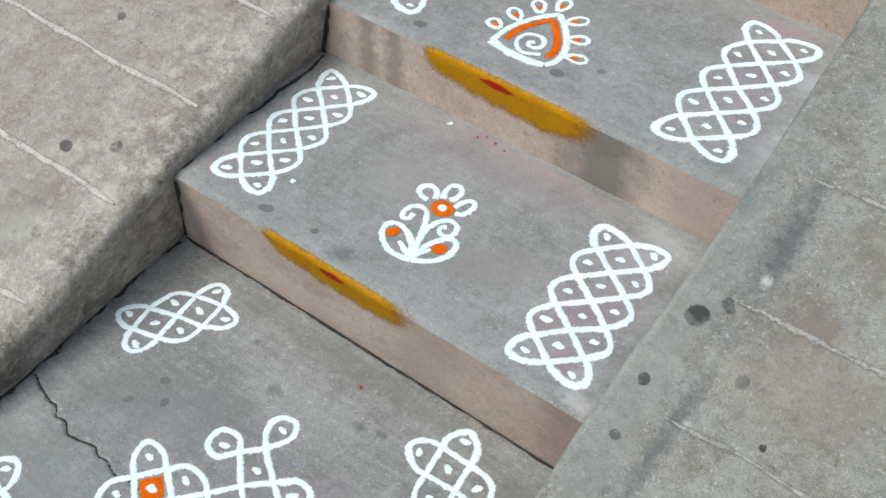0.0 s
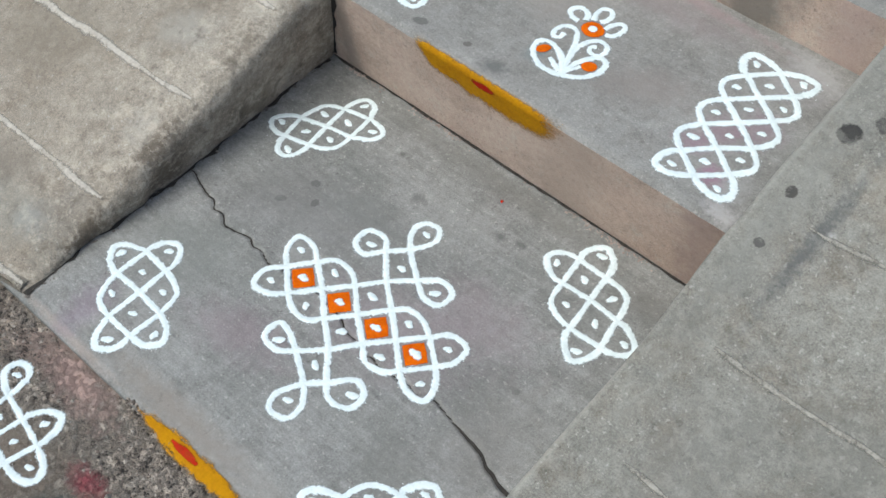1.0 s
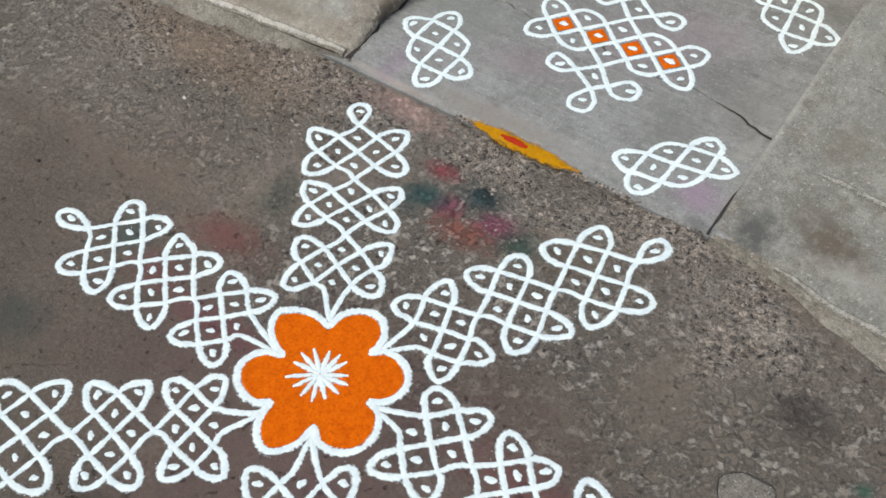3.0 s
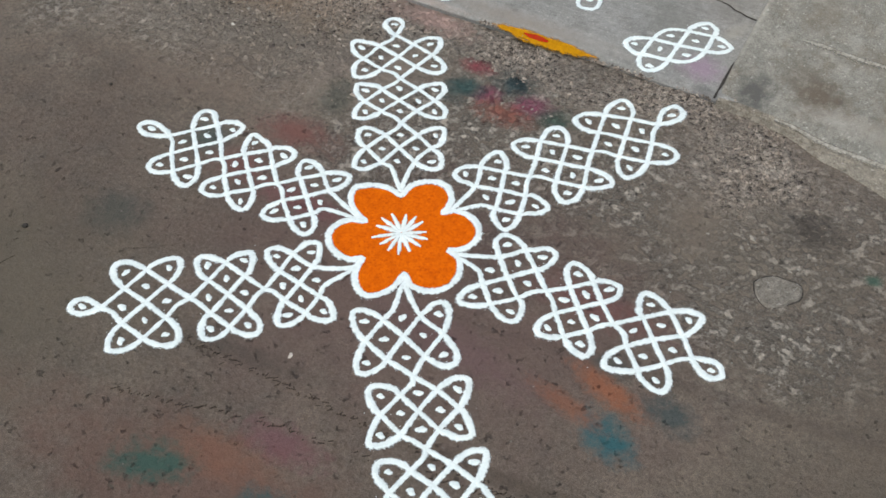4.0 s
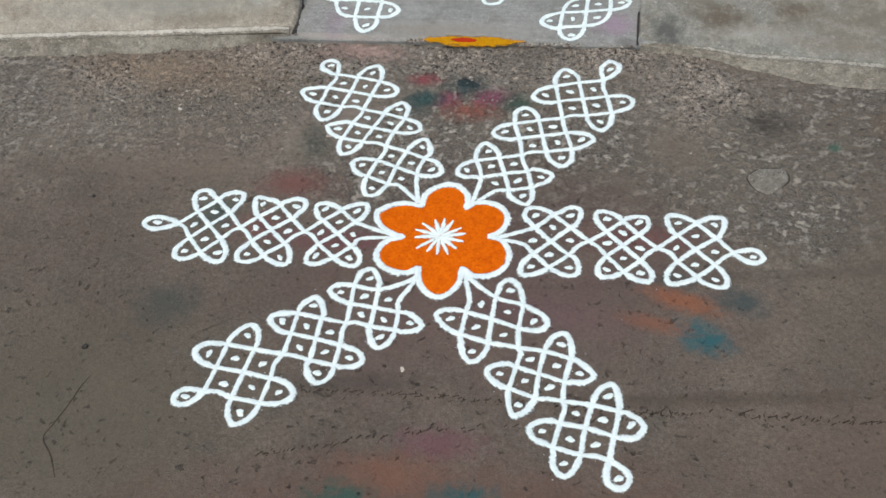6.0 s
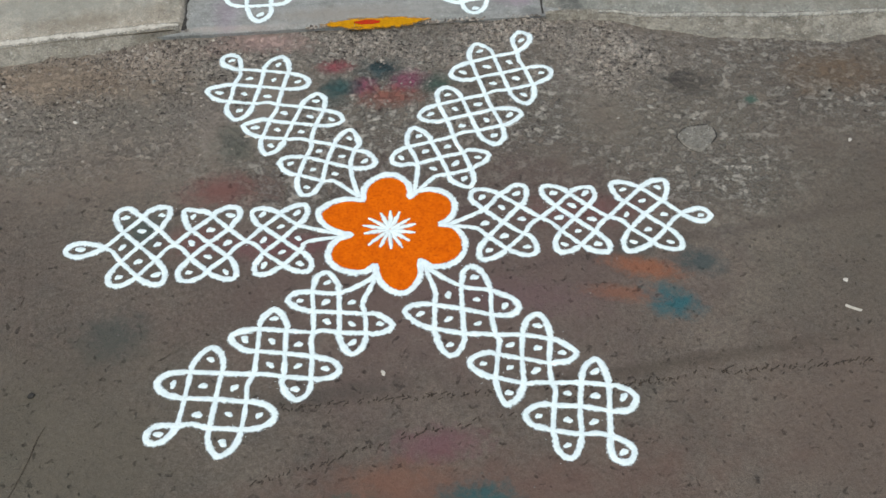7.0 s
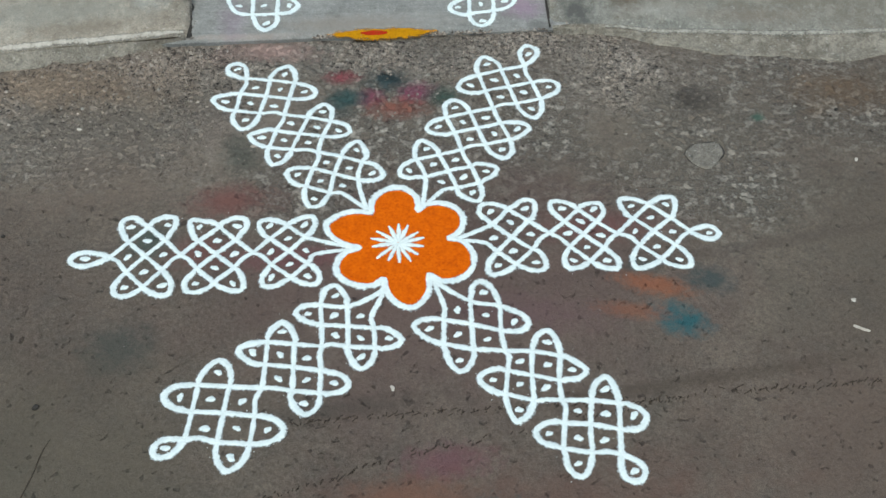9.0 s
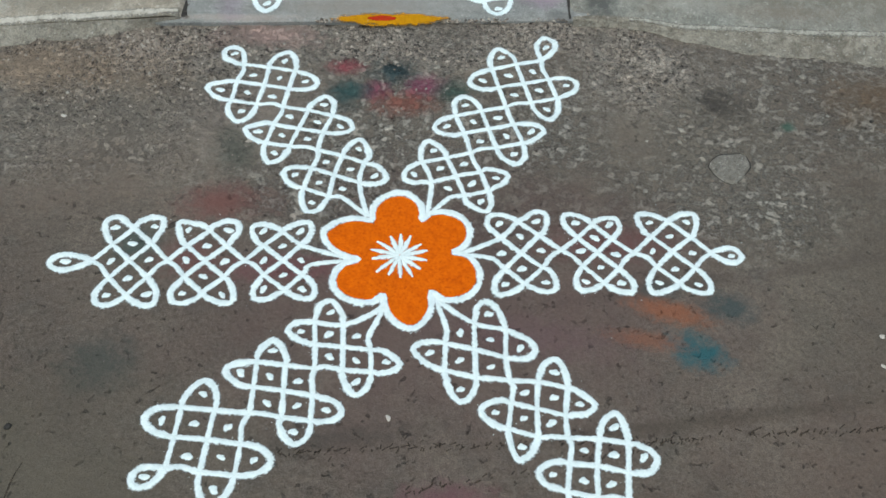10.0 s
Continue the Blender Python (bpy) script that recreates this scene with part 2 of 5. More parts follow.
    for row in (
        ((-0.55, 0.36), (0.46, 0.20), (0.268, 0.226, 0.180), 0.85, 0, 0.8),
        ((-0.30, 0.33), (0.16, 0.10), (0.235, 0.190, 0.158), 0.5, 0, 0.8),
        ((0.10, -0.08), (0.55, 0.36), (0.118, 0.074, 0.065), 0.65, 0),
        ((0.20, -0.165), (0.20, 0.05), (0.138, 0.080, 0.084), 0.5, -8),
        ((0.95, -0.10), (0.42, 0.40), (0.112, 0.094, 0.070), 0.4, 0),
        ((-0.30, 0.12), (0.13, 0.05), (0.175, 0.074, 0.064), 0.45, 5),
        ((-0.30, 0.25), (0.05, 0.07), (0.055, 0.066, 0.052), 0.6, 10),
        ((-0.20, -0.02), (0.14, 0.04), (0.17, 0.055, 0.066), 0.5, 0),
        ((0.36, 0.02), (0.16, 0.05), (0.16, 0.058, 0.058), 0.5, 0),
        ((0.43, -0.08), (0.05, 0.03), (0.045, 0.075, 0.072), 0.5, 0),
        ((0.05, -0.55), (0.55, 0.12), (0.135, 0.075, 0.058), 0.6, 5),
        ((0.474, -0.198), (0.065, 0.042), (0.03, 0.100, 0.112), 0.95, -25),
        ((0.442, -0.122), (0.09, 0.030), orange, 0.5, -18),
        ((0.40, -0.175), (0.09, 0.022), (0.25, 0.090, 0.045), 0.5, -12),
        ((0.545, -0.118), (0.060, 0.038), (0.040, 0.062, 0.064), 0.75, -10),
        ((-0.005, 0.438), (0.060, 0.050), (0.035, 0.060, 0.064), 0.95, 0),
        ((-0.105, 0.374), (0.045, 0.05), (0.045, 0.075, 0.072), 0.75, 0),
        ((0.050, 0.392), (0.055, 0.040), (0.26, 0.050, 0.115), 0.7, 20),
        ((-0.045, 0.385), (0.040, 0.035), pink, 0.7, 0),
        ((0.012, 0.352), (0.085, 0.040), (0.26, 0.085, 0.060), 0.75, 0),
        ((-0.085, 0.388), (0.05, 0.035), (0.04, 0.085, 0.08), 0.85, 0),
        ((0.105, 0.380), (0.05, 0.04), green, 0.75, 10),
        ((-0.100, 0.452), (0.05, 0.026), (0.27, 0.055, 0.070), 0.8, 0),
        ((-0.32, 0.13), (0.08, 0.05), (0.17, 0.065, 0.055), 0.5, 0),
        ((-0.455, 0.035), (0.06, 0.05), (0.05, 0.085, 0.075), 0.6, 0),
        ((-0.36, 0.005), (0.08, 0.05), (0.17, 0.055, 0.055), 0.5, 0),
        ((-0.484, -0.197), (0.08, 0.07), (0.055, 0.062, 0.055), 0.7, 0),
        ((-0.105, -0.56), (0.085, 0.045), (0.036, 0.082, 0.066), 0.9, 25, 0.8),
        ((0.105, -0.545), (0.075, 0.045), (0.03, 0.085, 0.088), 0.9, 0, 0.8),
        ((-0.02, -0.50), (0.12, 0.05), (0.20, 0.09, 0.055), 0.5, 0),
        ((0.05, -0.44), (0.10, 0.04), (0.16, 0.05, 0.075), 0.45, 0),
        ((0.738, 0.287), (0.022, 0.016), (0.02, 0.13, 0.09), 0.8, 30),
        ((0.623, 0.345), (0.075, 0.055), (0.05, 0.043, 0.04), 0.75, 0),
        ((-0.25, 0.540), (0.13, 0.045), (0.47, 0.325, 0.275), 0.95, -6),
        ((-0.34, 0.53), (0.07, 0.035), (0.40, 0.29, 0.24), 0.7, 10),
        ((0.95, 0.36), (0.16, 0.10), (0.17, 0.10, 0.05), 0.5, 0),
        ((-0.66, 0.46), (0.32, 0.10), (0.36, 0.265, 0.185), 0.75, -6),
        ((-0.47, 0.49), (0.12, 0.08), (0.40, 0.32, 0.25), 0.6, 0),
        ((-0.60, -0.42), (0.42, 0.28), (0.106, 0.092, 0.066), 0.6, 0),
        ((0.55, 0.25), (0.30, 0.16), (0.20, 0.168, 0.130), 0.45, 20),
        ((0.75, -0.45), (0.40, 0.22), (0.125, 0.085, 0.066), 0.5, 0),
        ((-0.55, 0.20), (0.25, 0.12), (0.19, 0.145, 0.112), 0.5, 10),
        ((0.62, -0.05), (0.5, 0.018), (0.065, 0.052, 0.045), 0.35, 8),
        ((0.46, -0.322), (0.42, 0.020), (0.062, 0.048, 0.036), 0.5, 6),
        ((-0.12, -0.335), (0.20, 0.03), (0.06, 0.05, 0.042), 0.5, 4),
    ):
        c = stain(t, co, c, *row)
    open_holes = sums(t, "MULTIPLY", ramp(t, holes, (0.37, 0.85), (0.42, 0.0)), ramp(t, zone.outputs["Fac"], (0.1, 0.0), (0.6, 1.0)))
    c = mix(t, open_holes, c, (0.036, 0.030, 0.026))
    t.links.new(c, b.inputs["Base Color"])
    b.inputs["Roughness"].default_value = 0.92
    b.inputs["Specular IOR Level"].default_value = 0.25
    stone_relief = sums(t, "MULTIPLY", sums(t, "ADD", sums(t, "SUBTRACT", 0.6, voronoi.outputs["Distance"]), ramp(t, holes, (0.41, 0.0), (0.52, 1.2))), zone.outputs["Fac"])
    h = sums(t, "ADD", sums(t, "MULTIPLY", mid, 0.6), sums(t, "ADD", sums(t, "MULTIPLY", fine, 0.45), stone_relief))
    relief(t, b, sums(t, "SUBTRACT", sums(t, "ADD", h, sums(t, "MULTIPLY", flakes, 0.35)), ramp(t, pits, (0.33, 0.4), (0.40, 0.0))), 0.95, 0.0075)
    return m


def powder(name, colour, second, spot=None, bite=1.05, low=0.27, high=0.44):
    """Dry drawn powder: thin and grainy towards its edges, which show what lies below."""
    m, t, b = material(name)
    co = t.nodes.new("ShaderNodeTexCoord")
    fine = noise_of(t, co.outputs["Object"], 520.0, 2.0, 0.7)
    grain = noise_of(t, co.outputs["Object"], 190.0, 4.0, 0.7)
    mid = noise_of(t, co.outputs["Object"], 48.0, 5.0, 0.65)
    c = mix(t, ramp(t, mid, (0.36, 0.0), (0.62, 1.0)), second, colour)
    c = mix(t, 0.35, c, ramp(t, grain, (0.3, 0.3), (0.7, 0.7)), "OVERLAY")
    if spot:
        c = mix(t, ramp(t, grain, (0.34, 0.8), (0.42, 0.0)), c, spot)
    t.links.new(c, b.inputs["Base Color"])
    b.inputs["Roughness"].default_value = 0.95
    b.inputs["Specular IOR Level"].default_value = 0.1
    split = t.nodes.new("ShaderNodeSeparateXYZ")
    t.links.new(co.outputs["UV"], split.inputs[0])
    mottle = sums(t, "ADD", sums(t, "MULTIPLY", grain, 0.50), sums(t, "ADD", sums(t, "MULTIPLY", fine, 0.25), sums(t, "MULTIPLY", mid, 0.25)))
    cover = sums(t, "ADD", split.outputs["Y"], sums(t, "MULTIPLY", sums(t, "SUBTRACT", mottle, 0.5), 2 * bite))
    t.links.new(ramp(t, cover, (low, 0.0), (high, 1.0)), b.inputs["Alpha"])
    relief(t, b, sums(t, "ADD", fine, grain), 0.7, 0.002)
    return m


def plain(name, colour, second, scale, rough=0.9):
    m, t, b = material(name)
    co = t.nodes.new("ShaderNodeTexCoord").outputs["Object"]
    fac = noise_of(t, co, scale, 5.0, 0.65)
    t.links.new(mix(t, ramp(t, fac, (0.32, 0.0), (0.68, 1.0)), colour, second), b.inputs["Base Color"])
    b.inputs["Roughness"].default_value = rough
    relief(t, b, fac, 0.5, 0.003)
    return m


GROUND = ground_material()
LANDING = cement("trowelled_grey_cement", (0.204, 0.203, 0.187), (0.288, 0.281, 0.264), (0.160, 0.153, 0.141), 0.6, 0.8, 4.2, dirt=0.6, streak=-38, pock=0.10, brush=0.5, more=(
    ((-0.31, 0.576), (0.16, 0.011), (0.36, 0.28, 0.235), 0.45, -1),
    ((-0.30, 0.80), (0.14, 0.10), (0.20, 0.205, 0.182), 0.5, 25),
    ((0.20, 0.74), (0.12, 0.07), (0.185, 0.180, 0.160), 0.5, -30),
    ((-0.14, 1.04), (0.10, 0.05), (0.185, 0.192, 0.176), 0.5, 0),
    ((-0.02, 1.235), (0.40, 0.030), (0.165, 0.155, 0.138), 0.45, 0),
    ((0.32, 0.76), (0.022, 0.05), (0.40, 0.37, 0.31), 0.45, -20),
    ((-0.05, 0.60), (0.30, 0.035), (0.33, 0.305, 0.275), 0.6, 0),
    ((-0.22, 0.98), (0.20, 0.10), (0.195, 0.188, 0.178), 0.55, 15),
    ((0.13, 1.0), (0.13, 0.09), (0.29, 0.225, 0.24), 0.4, 0),
    ((-0.12, 0.75), (0.12, 0.06), (0.285, 0.215, 0.235), 0.4, 10),
    ((0.30, 1.20), (0.06, 0.04), (0.155, 0.145, 0.13), 0.6, 0),
    ((-0.186, 1.175), (0.009, 0.008), (0.11, 0.105, 0.10), 0.7, 0),
    ((0.30, 0.63), (0.06, 0.04), (0.30, 0.19, 0.27), 0.6, 0),
    ((0.04, 0.90), (0.16, 0.10), (0.26, 0.195, 0.215), 0.4, 0),
    ((-0.33, 0.62), (0.04, 0.08), (0.28, 0.21, 0.26), 0.4, 0),
    ((0.33, 0.57), (0.035, 0.025), (0.13, 0.125, 0.12), 0.8, 0),
    ((-0.10, 1.12), (0.02, 0.014), (0.12, 0.115, 0.11), 0.6, 0),
    ((-0.25, 1.03), (0.010, 0.008), (0.11, 0.105, 0.10), 0.7, 0, 0.45),
    ((-0.22, 1.00), (0.008, 0.010), (0.11, 0.105, 0.10), 0.7, 0, 0.45),
    ((-0.27, 0.97), (0.012, 0.008), (0.12, 0.115, 0.11), 0.6, 30, 0.45),
    ((0.25, 0.95), (0.008, 0.007), (0.12, 0.115, 0.11), 0.6, 0, 0.45),
    ((-0.26, 0.60), (0.06, 0.020), (0.15, 0.145, 0.13), 0.6, 5),
    ((0.05, 1.15), (0.014, 0.010), (0.11, 0.105, 0.10), 0.7, 0),
    ((0.085, 1.16), (0.014, 0.010), (0.11, 0.105, 0.10), 0.7, 0),
    ((0.27, 0.86), (0.09, 0.13), (0.20, 0.185, 0.165), 0.5, 0),
    ((-0.10, 0.60), (0.18, 0.03), (0.23, 0.195, 0.16), 0.5, 0)))
TREAD = cement("smooth_grey_cement", (0.236, 0.228, 0.208), (0.302, 0.290, 0.268), (0.187, 0.175, 0.158), 0.5, 0.8, 4.0, dirt=0.6, streak=-20, brush=0.3, more=(
    ((0.297, 1.312), (0.030, 0.030), (0.30, 0.155, 0.225), 0.7, 0),
    ((0.240, 1.350), (0.040, 0.030), (0.27, 0.165, 0.205), 0.6, 20),
    ((0.300, 1.44), (0.05, 0.05), (0.29, 0.20, 0.235), 0.5, 0),
    ((0.345, 1.262), (0.045, 0.020), (0.46, 0.43, 0.41), 0.7, -10),
    ((0.300, 1.605), (0.10, 0.030), (0.42, 0.405, 0.39), 0.6, -20),
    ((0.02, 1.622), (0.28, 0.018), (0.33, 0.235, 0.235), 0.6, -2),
    ((0.370, 1.76), (0.035, 0.10), (0.46, 0.455, 0.445), 0.75, -6),
    ((0.355, 1.95), (0.05, 0.05), (0.44, 0.43, 0.43), 0.7, 0),
    ((0.260, 2.06), (0.08, 0.03), (0.34, 0.24, 0.27), 0.6, 0),
    ((0.27, 1.87), (0.06, 0.09), (0.33, 0.25, 0.30), 0.5, 0),
    ((-0.10, 1.47), (0.10, 0.08), (0.30, 0.27, 0.24), 0.5, 30),
    ((0.12, 1.40), (0.12, 0.06), (0.255, 0.222, 0.200), 0.6, 25),
    ((0.26, 1.40), (0.05, 0.05), (0.28, 0.17, 0.21), 0.5, 0),
    ((-0.36, 1.30), (0.05, 0.03), (0.28, 0.19, 0.24), 0.5, 0),
    ((-0.081, 1.274), (0.034, 0.020), (0.13, 0.128, 0.12), 0.8, 15),
    ((-0.239, 1.276), (0.016, 0.010), (0.12, 0.115, 0.105), 0.75, 20, 0.45),
    ((-0.146, 1.286), (0.008, 0.007), (0.12, 0.105, 0.095), 0.75, 0, 0.45),
    ((0.011, 1.712), (0.014, 0.012), (0.12, 0.115, 0.11), 0.8, 0, 0.45),
    ((0.066, 1.76), (0.008, 0.008), (0.13, 0.115, 0.105), 0.7, 0, 0.45),
    ((-0.243, 1.679), (0.014, 0.010), (0.12, 0.11, 0.10), 0.8, 0, 0.45),
    ((0.29, 1.56), (0.07, 0.06), (0.38, 0.35, 0.34), 0.5, 0),
    ((-0.34, 1.55), (0.06, 0.08), (0.35, 0.325, 0.315), 0.5, 0),
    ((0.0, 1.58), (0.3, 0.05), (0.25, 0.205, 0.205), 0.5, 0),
    ((0.33, 1.31), (0.03, 0.05), (0.40, 0.385, 0.37), 0.5, 0),
    ((-0.055, 1.345), (0.022, 0.03), (0.15, 0.20, 0.21), 0.4, 0),
    ((0.33, 1.72), (0.06, 0.10), (0.19, 0.19, 0.18), 0.5, 0)))
RISER = cement("ochre_washed_riser", (0.54, 0.395, 0.305), (0.63, 0.49, 0.39), (0.42, 0.315, 0.245), 0.55, 0.85, 5.0, more=(
    ((0.15, 1.64), (0.09, 0.2), (0.205, 0.185, 0.155), 0.85, 0),
    ((0.32, 1.64), (0.06, 0.2), (0.48, 0.355, 0.31), 0.6, 0),
    ((-0.27, 1.64), (0.03, 0.2), (0.30, 0.235, 0.19), 0.8, 0),
    ((-0.40, 1.25), (0.03, 0.2), (0.30, 0.25, 0.21), 0.7, 0),
    ((0.33, 1.25), (0.05, 0.2), (0.36, 0.255, 0.215), 0.6, 0),
    ((-0.33, 1.64), (0.03, 0.2), (0.20, 0.16, 0.13), 0.6, 0),
    ((0.10, 1.25), (0.10, 0.2), (0.44, 0.35, 0.28), 0.5, 0)))
RAMP_LEFT = cement("rough_weathered_cement", (0.292, 0.250, 0.198), (0.382, 0.338, 0.275), (0.212, 0.172, 0.128), 0.7, 0.92, 2.6, dirt=0.6, pock=0.85, worn_from=(-0.60, -0.45), more=(
    ((-0.70, 0.635), (0.40, 0.060), (0.255, 0.250, 0.215), 0.65, 4),
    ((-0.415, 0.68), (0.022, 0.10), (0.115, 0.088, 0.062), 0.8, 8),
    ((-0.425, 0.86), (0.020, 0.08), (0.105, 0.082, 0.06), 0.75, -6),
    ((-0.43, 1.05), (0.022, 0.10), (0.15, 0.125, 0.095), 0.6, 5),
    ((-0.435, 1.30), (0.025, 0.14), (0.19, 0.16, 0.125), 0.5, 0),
    ((-0.47, 0.87), (0.035, 0.05), (0.50, 0.465, 0.40), 0.55, 20),
    ((-0.455, 1.14), (0.03, 0.04), (0.50, 0.465, 0.40), 0.55, 0),
    ((-0.50, 0.66), (0.05, 0.035), (0.33, 0.325, 0.295), 0.7, 0),
    ((-0.75, 0.90), (0.18, 0.10), (0.25, 0.215, 0.165), 0.6, 20),
    ((-0.62, 0.60), (0.12, 0.022), (0.22, 0.185, 0.14), 0.6, 5),
    ((-0.55, 1.05), (0.08, 0.12), (0.24, 0.205, 0.16), 0.6, 0),
    ((-0.62, 0.70), (0.10, 0.05), (0.19, 0.165, 0.135), 0.55, 15),
    ((-0.47, 0.70), (0.05, 0.06), (0.185, 0.165, 0.14), 0.5, 0),
    ((-0.53, 1.03), (0.07, 0.05), (0.44, 0.42, 0.37), 0.5, 30),
    ((-0.58, 1.17), (0.016, 0.011), (0.07, 0.065, 0.06), 0.85, 0, 0.45),
    ((-0.50, 1.21), (0.012, 0.012), (0.08, 0.07, 0.06), 0.8, 0, 0.45),
    ((-0.68, 1.40), (0.009, 0.009), (0.08, 0.07, 0.06), 0.8, 0, 0.45)))
RAMP_RIGHT = cement("grey_weathered_cement", (0.196, 0.188, 0.162), (0.272, 0.261, 0.226), (0.182, 0.154, 0.118), 0.75, 0.9, 2.4, dirt=0.65, pock=0.34, more=(
    ((0.367, 0.88), (0.011, 0.30), (0.42, 0.40, 0.345), 0.6, -2.2),
    ((0.384, 1.42), (0.011, 0.32), (0.40, 0.385, 0.335), 0.6, -2.0),
    ((0.70, 1.05), (0.20, 0.14), (0.19, 0.185, 0.16), 0.55, 15),
    ((0.52, 0.95), (0.10, 0.16), (0.205, 0.20, 0.178), 0.5, 0),
    ((0.415, 1.32), (0.045, 0.5), (0.262, 0.256, 0.226), 0.6, 0),
    ((0.476, 1.57), (0.024, 0.15), (0.115, 0.118, 0.114), 0.9, 2, 0.8),
    ((0.395, 1.62), (0.030, 0.06), (0.155, 0.165, 0.155), 0.7, 0, 0.8),
    ((0.56, 1.48), (0.06, 0.05), (0.19, 0.155, 0.115), 0.75, 0, 0.8),
    ((0.62, 1.60), (0.12, 0.06), (0.20, 0.165, 0.125), 0.6, 0, 0.8),
    ((0.484, 1.292), (0.012, 0.006), (0.58, 0.55, 0.51), 0.9, -20, 0.8),
    ((0.478, 1.508), (0.010, 0.012), (0.50, 0.48, 0.44), 0.8, 0, 0.8),
    ((0.567, 1.464), (0.009, 0.007), (0.58, 0.55, 0.51), 0.9, 0, 0.8),
    ((0.474, 1.27), (0.016, 0.18), (0.128, 0.128, 0.122), 0.85, -2, 0.7),
    ((0.60, 1.40), (0.14, 0.10), (0.25, 0.205, 0.15), 0.6, 20),
    ((0.425, 1.418), (0.019, 0.017), (0.045, 0.043, 0.04), 0.95, 20, 0.35),
    ((0.453, 1.452), (0.013, 0.010), (0.075, 0.07, 0.065), 0.85, 0, 0.4),
    ((0.411, 1.311), (0.010, 0.010), (0.06, 0.055, 0.05), 0.9, 0, 0.3),
    ((0.418, 1.231), (0.009, 0.008), (0.08, 0.075, 0.07), 0.8, 0, 0.3),
    ((0.583, 1.31), (0.006, 0.006), (0.03, 0.028, 0.025), 0.9, 0, 0.3),
    ((0.52, 1.37), (0.011, 0.011), (0.12, 0.105, 0.09), 0.8, 0, 0.4),
    ((0.415, 0.600), (0.048, 0.060), (0.098, 0.096, 0.088), 0.95, 10, 0.7),
    ((0.525, 0.640), (0.075, 0.048), (0.128, 0.104, 0.078), 0.95, -10, 0.8),
    ((0.483, 0.665), (0.045, 0.035), (0.150, 0.130, 0.104), 0.7, 0, 0.8),
    ((0.48, 0.80), (0.06, 0.05), (0.165, 0.138, 0.104), 0.55, 0, 0.8),
    ((0.686, 0.665), (0.070, 0.034), (0.125, 0.098, 0.070), 0.95, 0, 0.85),
    ((0.60, 0.74), (0.06, 0.03), (0.15, 0.125, 0.095), 0.6, 10, 0.8),
    ((0.62, 0.60), (0.16, 0.03), (0.34, 0.32, 0.28), 0.5, 0),
    ((0.95, 0.66), (0.30, 0.06), (0.17, 0.142, 0.108), 0.8, 5),
    ((1.05, 0.64), (0.50, 0.12), (0.165, 0.145, 0.115), 0.75, 0, 0.8),
    ((0.80, 0.585), (0.16, 0.022), (0.19, 0.155, 0.12), 0.6, 0)))
APRON = cement("pale_cement_apron", (0.195, 0.172, 0.137), (0.275, 0.248, 0.203), (0.15, 0.126, 0.096), 0.9, 0.92, 6.0, pock=0.7)
SOIL_AND_SHADE = plain("dark_soil_and_shade", (0.022, 0.019, 0.016), (0.05, 0.043, 0.036), 90.0)
STONE = cement("pale_broken_stone", (0.160, 0.143, 0.118), (0.235, 0.212, 0.178), (0.125, 0.108, 0.088), 1.0, 0.9, 30.0)
GRAVEL = plain("mixed_gravel", (0.10, 0.085, 0.072), (0.25, 0.225, 0.195), 75.0)


def pebble_material():
    """Broken stone and mortar, each grain of its own tone."""
    m, t, b = material("broken_stone_grains")
    tone = t.nodes.new("ShaderNodeNewGeometry").outputs["Random Per Island"]
    co = t.nodes.new("ShaderNodeTexCoord").outputs["Object"]
    c = ramp(t, tone, (0.0, (0.055, 0.045, 0.038)), (0.35, (0.165, 0.132, 0.106)), (0.70, (0.28, 0.232, 0.188)), (1.0, (0.42, 0.365, 0.305)))
    t.links.new(mix(t, 0.6, c, ramp(t, noise_of(t, co, 420.0, 3.0, 0.7), (0.25, 0.25), (0.75, 0.75)), "OVERLAY"), b.inputs["Base Color"])
    b.inputs["Roughness"].default_value = 0.93
    return m


GRAINS = pebble_material()
TWIG = plain("dry_straw", (0.45, 0.40, 0.33), (0.60, 0.56, 0.50), 60.0)
JOINT = powder("pale_mortar", (0.56, 0.515, 0.445), (0.43, 0.39, 0.33), None, 1.4, 0.12, 0.8)
WORN_JOINT = powder("worn_mortar", (0.40, 0.375, 0.325), (0.295, 0.272, 0.232), None, 1.5, 0.15, 1.0)
PRESSED = powder("pressed_earth", (0.062, 0.048, 0.036), (0.080, 0.060, 0.046), None, 1.3, 0.5, 1.6)
WHITE = powder("white_rice_flour", (0.85, 0.92, 0.91), (0.74, 0.81, 0.80), None, 1.15, 0.20, 0.56)
ORANGE = powder("orange_colour_powder", (0.72, 0.135, 0.0008), (0.62, 0.104, 0.0008), (0.52, 0.072, 0.002), 0.6, 0.2, 0.4)
YELLOW = powder("turmeric_powder", (0.52, 0.245, 0.004), (0.46, 0.200, 0.004), None, 0.9, 0.10, 0.70)
RED = powder("kumkum_powder", (0.46, 0.012, 0.008), (0.40, 0.040, 0.010), None, 1.1, 0.2, 0.7)


# ---- mesh helpers ----
def mesh_of(name, verts, faces, mat, smooth=True, uv=None):
    me = bpy.data.meshes.new(name)
    me.from_pydata([tuple(map(float, v)) for v in verts], [], faces)
    me.materials.append(mat)
    if uv is not None:
        layer = me.uv_layers.new(name="UVMap")
        loops = np.empty(len(me.loops), int)
        me.loops.foreach_get("vertex_index", loops)
        layer.data.foreach_set("uv", np.asarray(uv, np.float32)[loops].ravel())
    if smooth:
        me.polygons.foreach_set("use_smooth", [True] * len(me.polygons))
    me.update()
    return me


